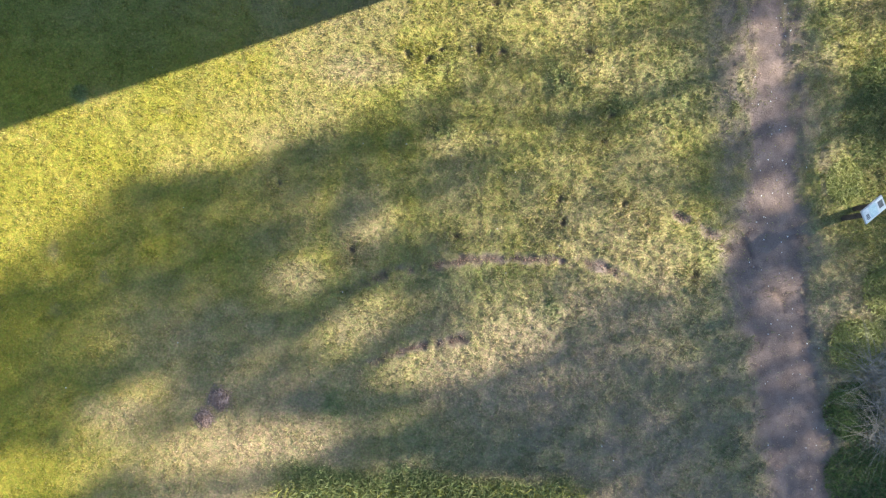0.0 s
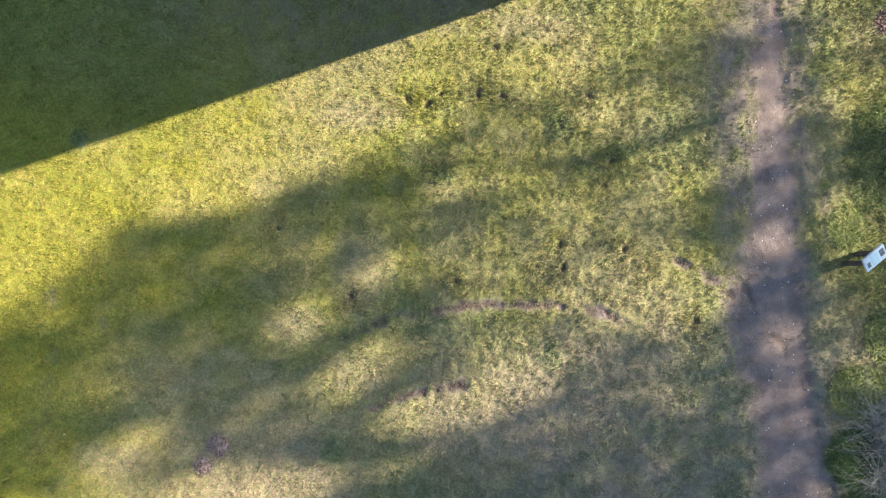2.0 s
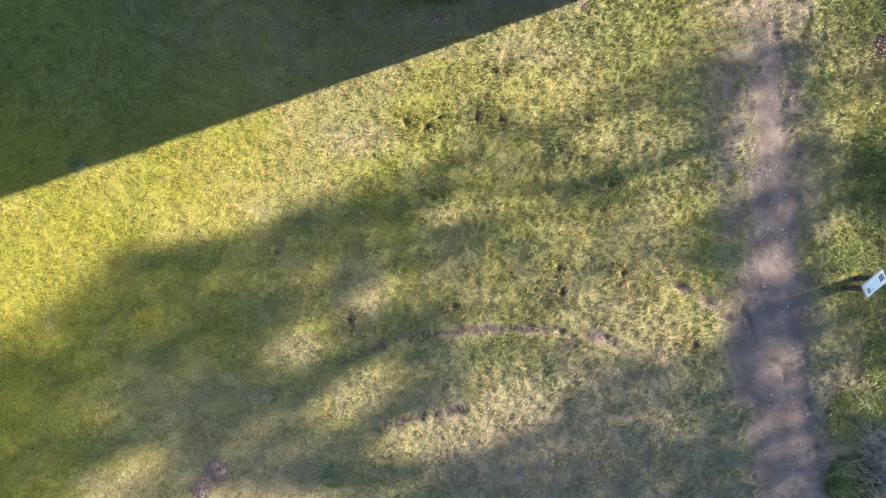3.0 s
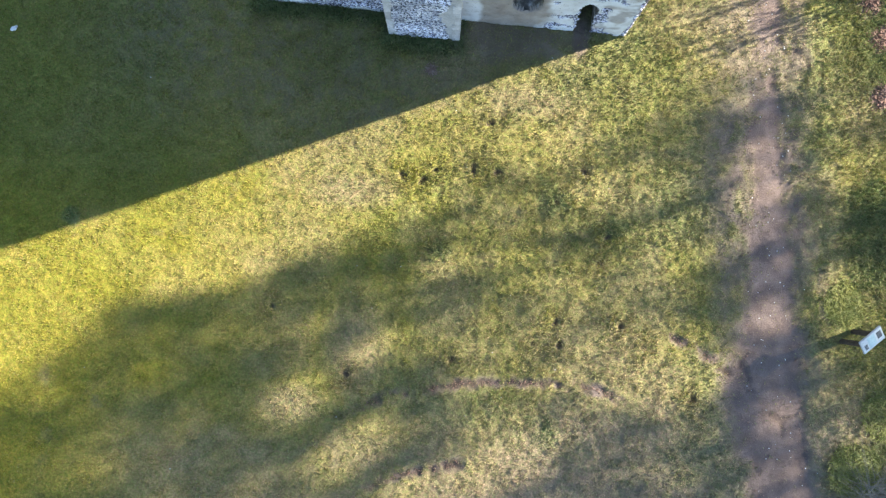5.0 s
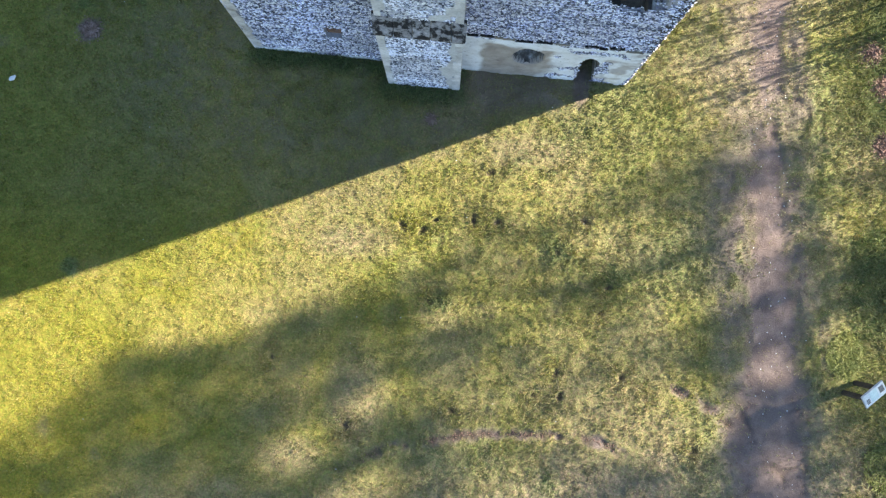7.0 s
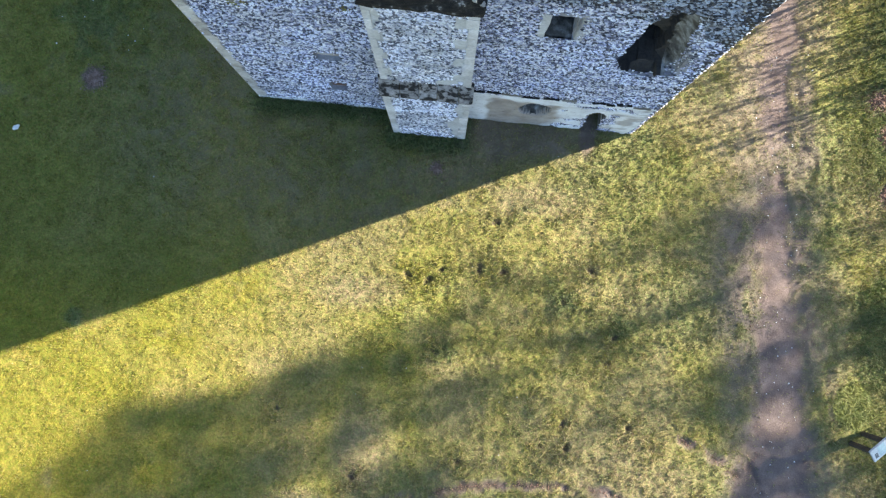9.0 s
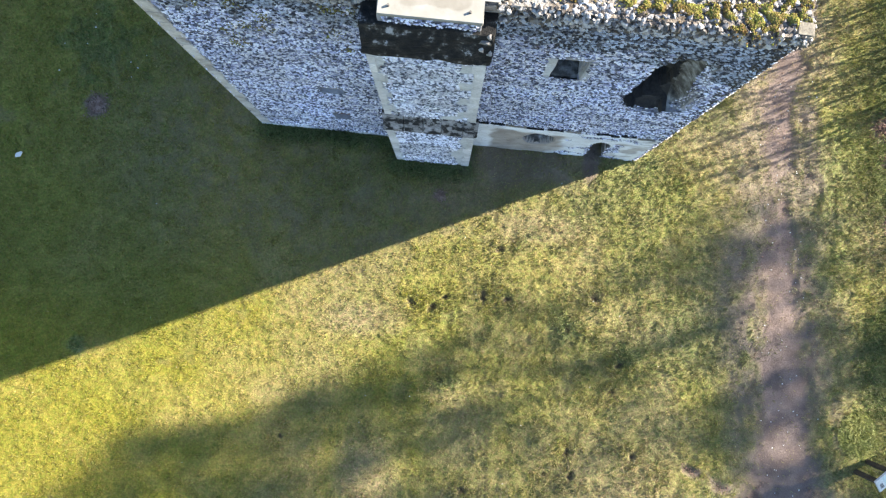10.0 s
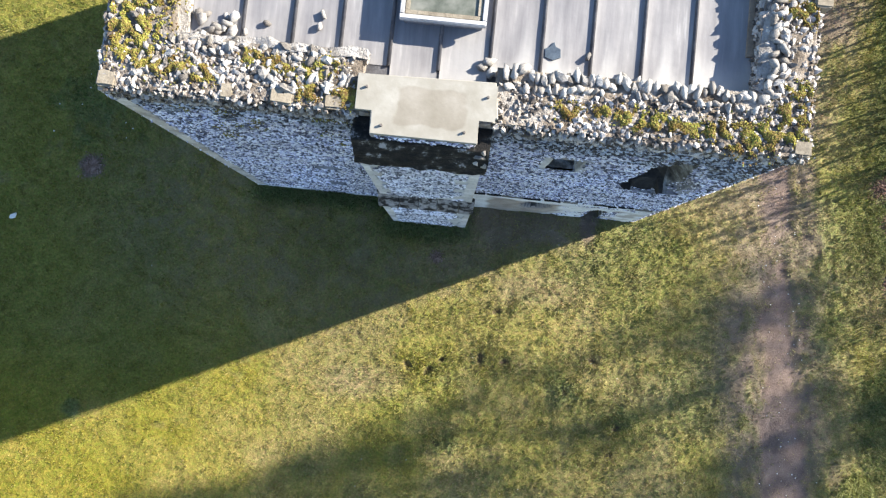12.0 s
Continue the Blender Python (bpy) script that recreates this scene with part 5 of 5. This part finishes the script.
def build_specks():
    """White chips on the path and in the grass."""
    rng = np.random.default_rng(15)
    me = [pebble_mesh("chalk_chip", 540 + k, MAT_CHALK, 0.6) for k in range(4)]
    spots = []
    for _ in range(120):
        y = rng.uniform(-5.5, 9)
        x = np.interp(y, [p[1] for p in PATH_LINE], [p[0] for p in PATH_LINE]) + rng.normal(0, 0.32)
        spots.append((x, y, rng.uniform(0.014, 0.034)))
    for _ in range(45):
        x, y = rng.uniform(-9, 6), rng.uniform(-5.5, 7.5)
        spots.append((x, y, rng.uniform(0.012, 0.024)))
    for _ in range(9):
        spots.append((rng.normal(-6.9, 0.5), rng.normal(9.6, 0.4), rng.uniform(0.02, 0.04)))
    for k, (x, y, s) in enumerate(spots):
        if bool(in_tower(np.array(x), np.array(y))):
            continue
        ob = new("chalk_chip", me[k % 4])
        grass_top = 0.035 * (1 - float(soil_and_shade_mask(np.array(x), np.array(y))))
        ob.matrix_basis = Matrix.LocRotScale((x, y, float(ground_z(np.array(x), np.array(y))) + grass_top * 0.7 + s * 0.2), Euler((0, 0, rng.uniform(0, 6))), (s, s, s))
        tagged(ob, "small white chalk chip on the ground", "stone", "chalk chips")
    ob = new("white_stone", pebble_mesh("white_stone", 560, MAT_CHALK, 0.5, 0.4))
    ob.matrix_basis = Matrix.LocRotScale((-8.53, 7.52, float(ground_z(np.array(-8.53), np.array(7.52))) + 0.04), Euler((0.2, 0.1, 0.6)), (0.17, 0.13, 0.15))
    tagged(ob, "white stone lying in the shaded grass", "stone")


def blades(name, spots, tall, wide, lean, mat, seed, segments=3):
    """Arching blades or stalks: strips that taper and bend over."""
    rng = np.random.default_rng(seed)
    vs, fs, base = [], [], 0
    for x, y in spots:
        h, w, way, k = tall * rng.uniform(0.6, 1.25), wide * rng.uniform(0.6, 1.4), rng.uniform(0, 6.283), lean * rng.uniform(0.5, 1.5)
        side = np.array((-math.sin(way), math.cos(way)))
        z0 = float(at("z", x, y))
        for s in range(segments + 1):
            t = s / segments
            px, py, pz = x + math.cos(way) * k * h * t * t, y + math.sin(way) * k * h * t * t, z0 + h * (t - 0.35 * k * t * t)
            ww = w * (1 - t * 0.9) * 0.5
            vs += [(px - side[0] * ww, py - side[1] * ww, pz), (px + side[0] * ww, py + side[1] * ww, pz)]
        for s in range(segments):
            i = base + 2 * s
            fs += [(i, i + 1, i + 3, i + 2)]
        base += 2 * (segments + 1)
    return mesh_from(name, vs, fs, mat, True)


def build_weeds():
    rng = np.random.default_rng(16)

    def cloud(x, y, r, n):
        a, d = rng.uniform(0, 6.283, n), r * np.sqrt(rng.random(n))
        return np.column_stack((x + np.cos(a) * d, y + np.sin(a) * d))
    for x, y, r, n, h, lab in ((8.15, -1.3, 0.45, 420, 0.22, "green weeds growing beside the footpath"), (8.1, -2.6, 0.5, 560, 0.22, "weeds beside the footpath, leaves darkened for shade"), (8.2, -3.9, 0.6, 600, 0.2, "green weeds beside the footpath"),
                               (8.03, 1.95, 0.36, 330, 0.16, "bright green weed clump behind the board"), (8.7, 8.6, 0.7, 260, 0.08, "green weeds among earth heaps"), (8.6, 6.8, 0.6, 240, 0.08, "green weeds among earth heaps"), (9.2, 5.0, 0.7, 240, 0.08, "green weeds at the lawn's edge"), (8.9, -0.2, 0.5, 380, 0.2, "green weeds beside the footpath")):
        ob = empty("weed_clump", Matrix.Identity(4), lab, "weeds", "weed clumps")
        # the two shaded clumps get darker leaves, shade put into their colour
        leaves = put("leaf", blades("leaf", cloud(x, y, r * 1.15, 4 * n), h * 0.75, 0.008 + 0.03 * h, 0.8, MAT_LEAF if -5 < y < -2 else MAT_WEED, int(n + h * 100 + y * 7)), ob)
        tagged(leaves, kind="stuff")
    for x, y, r, n in ((8.55, -1.75, 0.3, 130), (8.62, -2.35, 0.36, 170), (8.6, -3.0, 0.28, 110)):
        ob = empty("dry_grass_tuft", Matrix.Identity(4), "grey dead grass tuft with arching stalks", "dry grass", "dead grass tufts")
        tagged(put("stalk", blades("stalk", cloud(x, y, r, n), 0.6, 0.011, 1.7, MAT_STALK, n, 7), ob), kind="stuff")
    ob = put("bank_grass", blades("bank_grass", np.column_stack((rng.uniform(-3.3, 2.8, 5200), -4.05 - 1.7 * rng.random(5200) ** 0.8)), 0.15, 0.026, 0.9, MAT_BANK, 77))
    tagged(ob, "long green grass at the lawn's edge", "grass", kind="stuff")


def build_crumbs():
    """Loose crumbs of earth on the path and at its edges."""
    rng = np.random.default_rng(31)
    y = rng.uniform(-6, 12, 5000)
    x = np.interp(y, [p[1] for p in PATH_LINE], [p[0] for p in PATH_LINE]) + rng.normal(0.12, 0.5, 5000)
    for line in RUTS:
        for (ax, ay), (bx, by) in zip(line, line[1:]):
            n = int(70 * math.hypot(bx - ax, by - ay))
            t = rng.random(n)
            x, y = np.append(x, ax + (bx - ax) * t + rng.normal(0, 0.05, n)), np.append(y, ay + (by - ay) * t + rng.normal(0, 0.05, n))
    off = np.abs(x - np.interp(y, [p[1] for p in PATH_LINE], [p[0] for p in PATH_LINE]))
    keep = (rng.random(len(x)) < soil_and_shade_mask(x, y) * np.maximum(smooth(0.25, 0.6, off), smooth(3, 5, y) * 0.5)) & ~in_tower(x, y)
    x, y = x[keep], y[keep]
    edge = smooth(0.2, 0.5, np.abs(x - np.interp(y, [p[1] for p in PATH_LINE], [p[0] for p in PATH_LINE])))
    size = rng.uniform(0.010, 0.024, len(x)) * (1 + 0.8 * edge * rng.random(len(x)))
    clod = [shape_of(pebble(590 + k, 0.7, 0.4)) for k in range(6)]
    me = scatter_mesh("earth_crumbs", clod, np.column_stack((x, y, ground_z(x, y) + size * 0.15)), [turn_any(rng) for _ in x], size, MAT_EARTH)
    tagged(put("earth_crumbs", me), "loose crumbs of brown earth along the footpath", "earth", kind="stuff")


build_crumbs()
build_sign()
build_mounds()
build_specks()
build_weeds()


# ---- the trees that shade the lawn ----
# Gaps in their crowns, given by where the light that passes falls: middle, half length, half width, turn, share that passes.
GAPS = [(-2.97, 0.01, 0.85, 0.47, 25, 0.9), (-1.62, -0.83, 1.19, 0.45, 25, 0.9), (0.4, -1.55, 2.1, 0.47, 12, 0.9), (1.64, -0.83, 0.9, 0.4, 15, 0.9), (-6.18, -2.61, 1.24, 0.51, 25, 0.9), (-4.4, -3.3, 2.9, 0.5, 6, 0.9), (-8.27, -3.94, 1.58, 0.51, 10, 0.9), (-1.2, -4.85, 5.2, 0.95, 3, 1)]
THIN = [(4.57, 0.62, 1.5, 0.85, 10, 0.92), (3.11, 0.85, 1.2, 0.5, 20, 0.8), (-0.95, 1.25, 0.79, 0.34, 15, 0.7), (0.75, 2.95, 1.24, 0.45, 25, 0.75), (3.59, 3.92, 1.36, 0.72, 20, 0.9), (6.4, 4.5, 1.0, 0.75, 45, 0.95),
        (6.7, 3.9, 2.2, 0.8, 90, 0.45), (6.95, -2.4, 2.4, 0.8, 94, 0.32), (6.72, 1.72, 0.5, 0.36, 20, 0.92), (6.86, -0.15, 0.42, 0.36, 0, 0.65), (6.4, 4.3, 1.0, 0.55, 70, 0.85), (8.4, 5.4, 1.7, 1.1, 90, 1), (5.2, 3.2, 1.5, 0.7, 15, 0.6), (7.18, -3.94, 1.02, 0.45, 10, 0.5), (8.3, 2.05, 1.0, 0.8, 0, 1), (-7.21, -1.23, 0.79, 0.28, 20, 0.6), (3.2, 2.2, 1.9, 0.8, 18, 0.38), (1.1, 0.75, 1.1, 0.42, 12, 0.7), (8.4, -0.85, 0.7, 0.45, 20, 0.9), (8.7, 3.6, 1.0, 1.0, 0, 0.5), (2.0, 3.6, 1.4, 0.6, 18, 0.45), (1.5, 0.1, 1.2, 0.5, 15, 0.6), (8.2, 0.6, 1.6, 0.8, 80, 0.5)]
FLAT_X, FLAT_Y = math.cos(SUN_AZ), math.sin(SUN_AZ)


def light_passes(x, y):
    p = np.zeros(np.shape(x))
    for cx, cy, a, b, turn, share in GAPS + THIN:
        c, s = math.cos(radians(turn)), math.sin(radians(turn))
        d = np.hypot(((x - cx) * c + (y - cy) * s) / a, (-(x - cx) * s + (y - cy) * c) / b)
        p = np.maximum(p, share * smooth(1.12, 0.8, d))
    # the sunlit strip along the tower's shadow
    limit = np.interp(x, [-14, -8.81, -7.37, -6.26, -4.34, -2.54, -0.73, 0.52, 0.66, 2.0, 2.7, 4.0, 4.9, 5.8, 6.8, 7.6, 12], [-2.5, 0.06, 1.08, 2.1, 2.27, 3.06, 3.52, 4.04, 4.96, 4.62, 4.75, 5.6, 6.1, 6.25, 6.05, 5.6, 6.6])
    soft = 0.12 + 0.55 * smooth(3.4, 5.4, x) + 0.25 * smooth(-3.5, -6.5, x)
    return np.maximum(p, smooth(-1, 1, (y - limit) / soft))


def tube(points, radii, sides=6):
    bm = bmesh.new()
    rings = []
    for k, (p, r) in enumerate(zip(points, radii)):
        d = (points[min(k + 1, len(points) - 1)] - points[max(k - 1, 0)]).normalized()
        q = d.to_track_quat("Z", "Y")
        rings.append([bm.verts.new(p + q @ Vector((math.cos(6.283 * j / sides) * r, math.sin(6.283 * j / sides) * r, 0))) for j in range(sides)])
    for a, b in zip(rings, rings[1:]):
        for j in range(sides):
            bm.faces.new((a[j], a[(j + 1) % sides], b[(j + 1) % sides], b[j]))
    bm.faces.new(rings[-1])
    return bm


def build_trees():
    rng = np.random.default_rng(21)
    n = 74000
    x, y = rng.uniform(-12.5, 13, n), rng.uniform(-9, 7.1, n)
    # crowns are clumped: twig sprays with small holes between them
    clump = fbm(x * 1.1, y * 2.2, 161)
    keep = (rng.random(n) > light_passes(x, y)) & (rng.random(n) < np.maximum(np.maximum(0.42 + 0.58 * smooth(0.34, 0.60, clump), 0.6 * smooth(-1.5, -3.5, x)), np.maximum(0.8 * smooth(4.6, 5.8, x), smooth(-1.0, 0.6, x) * smooth(-1.7, -2.3, y))))
    keep &= rng.random(n) > 0.5 * smooth(-0.8, 0.8, x) * smooth(5.7, 5.1, x) * smooth(-1.4, -0.4, y)
    x, y = x[keep], y[keep]
    p, q = x * FLAT_X + y * FLAT_Y, -x * FLAT_Y + y * FLAT_X
    stems = [(38.0, -9.0), (35.0, -4.6), (39.0, 0.42), (36.0, 2.0)]
    which = np.argmin(np.abs(q[:, None] + rng.normal(0, 0.6, len(q))[:, None] - np.array([s[1] for s in stems])[None, :]), 1)
    for k, (dist, side) in enumerate(stems):
        sel = which == k
        px, py, pp = x[sel], y[sel], p[sel]
        run = dist + rng.normal(0, 1.3, len(px)) - pp
        leaf = np.column_stack((px + FLAT_X * run, py + FLAT_Y * run, run * math.tan(SUN_EL)))
        base = Vector((FLAT_X * dist - FLAT_Y * side, FLAT_Y * dist + FLAT_X * side, 0))
        low, top = float(leaf[:, 2].min()), float(np.percentile(leaf[:, 2], 97))
        tree = empty("tree", Matrix.Translation(base), "tall tree with high open leafy crown beyond the path", "tree", "trees beyond the path")
        trunk_pts = [Vector((rng.normal(0, 0.12), rng.normal(0, 0.12), z)) for z in np.linspace(-0.3, top, 9)]
        part("trunk", tube(trunk_pts, [0.42, 0.36, 0.30, 0.22, 0.13, 0.08, 0.06, 0.04, 0.02], 9), MAT_BARK, tree, shade=True)
        tips = leaf[rng.choice(len(leaf), 26, replace=False)]
        for tip in tips:
            end = Vector(tip) - base
            start_z = max(low * 0.75, end.z - rng.uniform(1.5, 3.5))
            start = Vector((0, 0, min(start_z, top - 1)))
            mid = start.lerp(end, 0.5) + Vector((0, 0, 0.5))
            part("limb", tube([start, start.lerp(mid, 0.5) + Vector((0, 0, 0.15)), mid, mid.lerp(end, 0.5), end], [0.06, 0.05, 0.04, 0.03, 0.012], 5), MAT_BARK, tree, shade=True)
        m = len(leaf)
        size = rng.uniform(0.07, 0.15, m)
        a = rng.normal(0, 1, (m, 3))
        a /= np.linalg.norm(a, axis=1)[:, None]
        b = np.cross(a, rng.normal(0, 1, (m, 3)))
        b /= np.linalg.norm(b, axis=1)[:, None]
        loc = leaf - np.array(base)
        v = np.stack((loc - a * size[:, None], loc + b * size[:, None] * 0.55, loc + a * size[:, None], loc - b * size[:, None] * 0.55), 1).reshape(-1, 3)
        put("crown", mesh_from("crown", v, np.arange(4 * m).reshape(-1, 4), MAT_LEAF), tree)


build_trees()


def build_saplings():
    """A row of bare young stems whose thin shadows stripe the grass."""
    rng = np.random.default_rng(23)
    for k in range(20):
        q, p = 4.7 + k * 0.25 + rng.normal(0, 0.08), 13.2 + rng.normal(0, 0.3)
        base = Vector((FLAT_X * p - FLAT_Y * q, FLAT_Y * p + FLAT_X * q, 0))
        tall = (p - rng.uniform(6.2, 9.2)) * math.tan(SUN_EL)
        tree = empty("sapling", Matrix.Translation(base), "thin bare young tree beyond the path", "tree", "bare saplings")
        pts = [Vector((rng.normal(0, 0.04), rng.normal(0, 0.04), z)) for z in np.linspace(-0.2, tall, 7)]
        part("trunk", tube(pts, list(np.linspace(0.024, 0.009, 7)), 6), MAT_BARK, tree, shade=True)
        for _ in range(24):
            z = rng.uniform(0.2, 0.92) * tall
            way, reach = rng.uniform(0, 6.283), rng.uniform(0.15, 0.4)
            a = Vector((0, 0, z))
            b = a + Vector((math.cos(way) * reach, math.sin(way) * reach, reach * 2.4))
            part("twig", tube([a, a.lerp(b, 0.5) + Vector((0, 0, -0.05)), b], [0.012, 0.009, 0.005], 4), MAT_BARK, tree)


build_saplings()
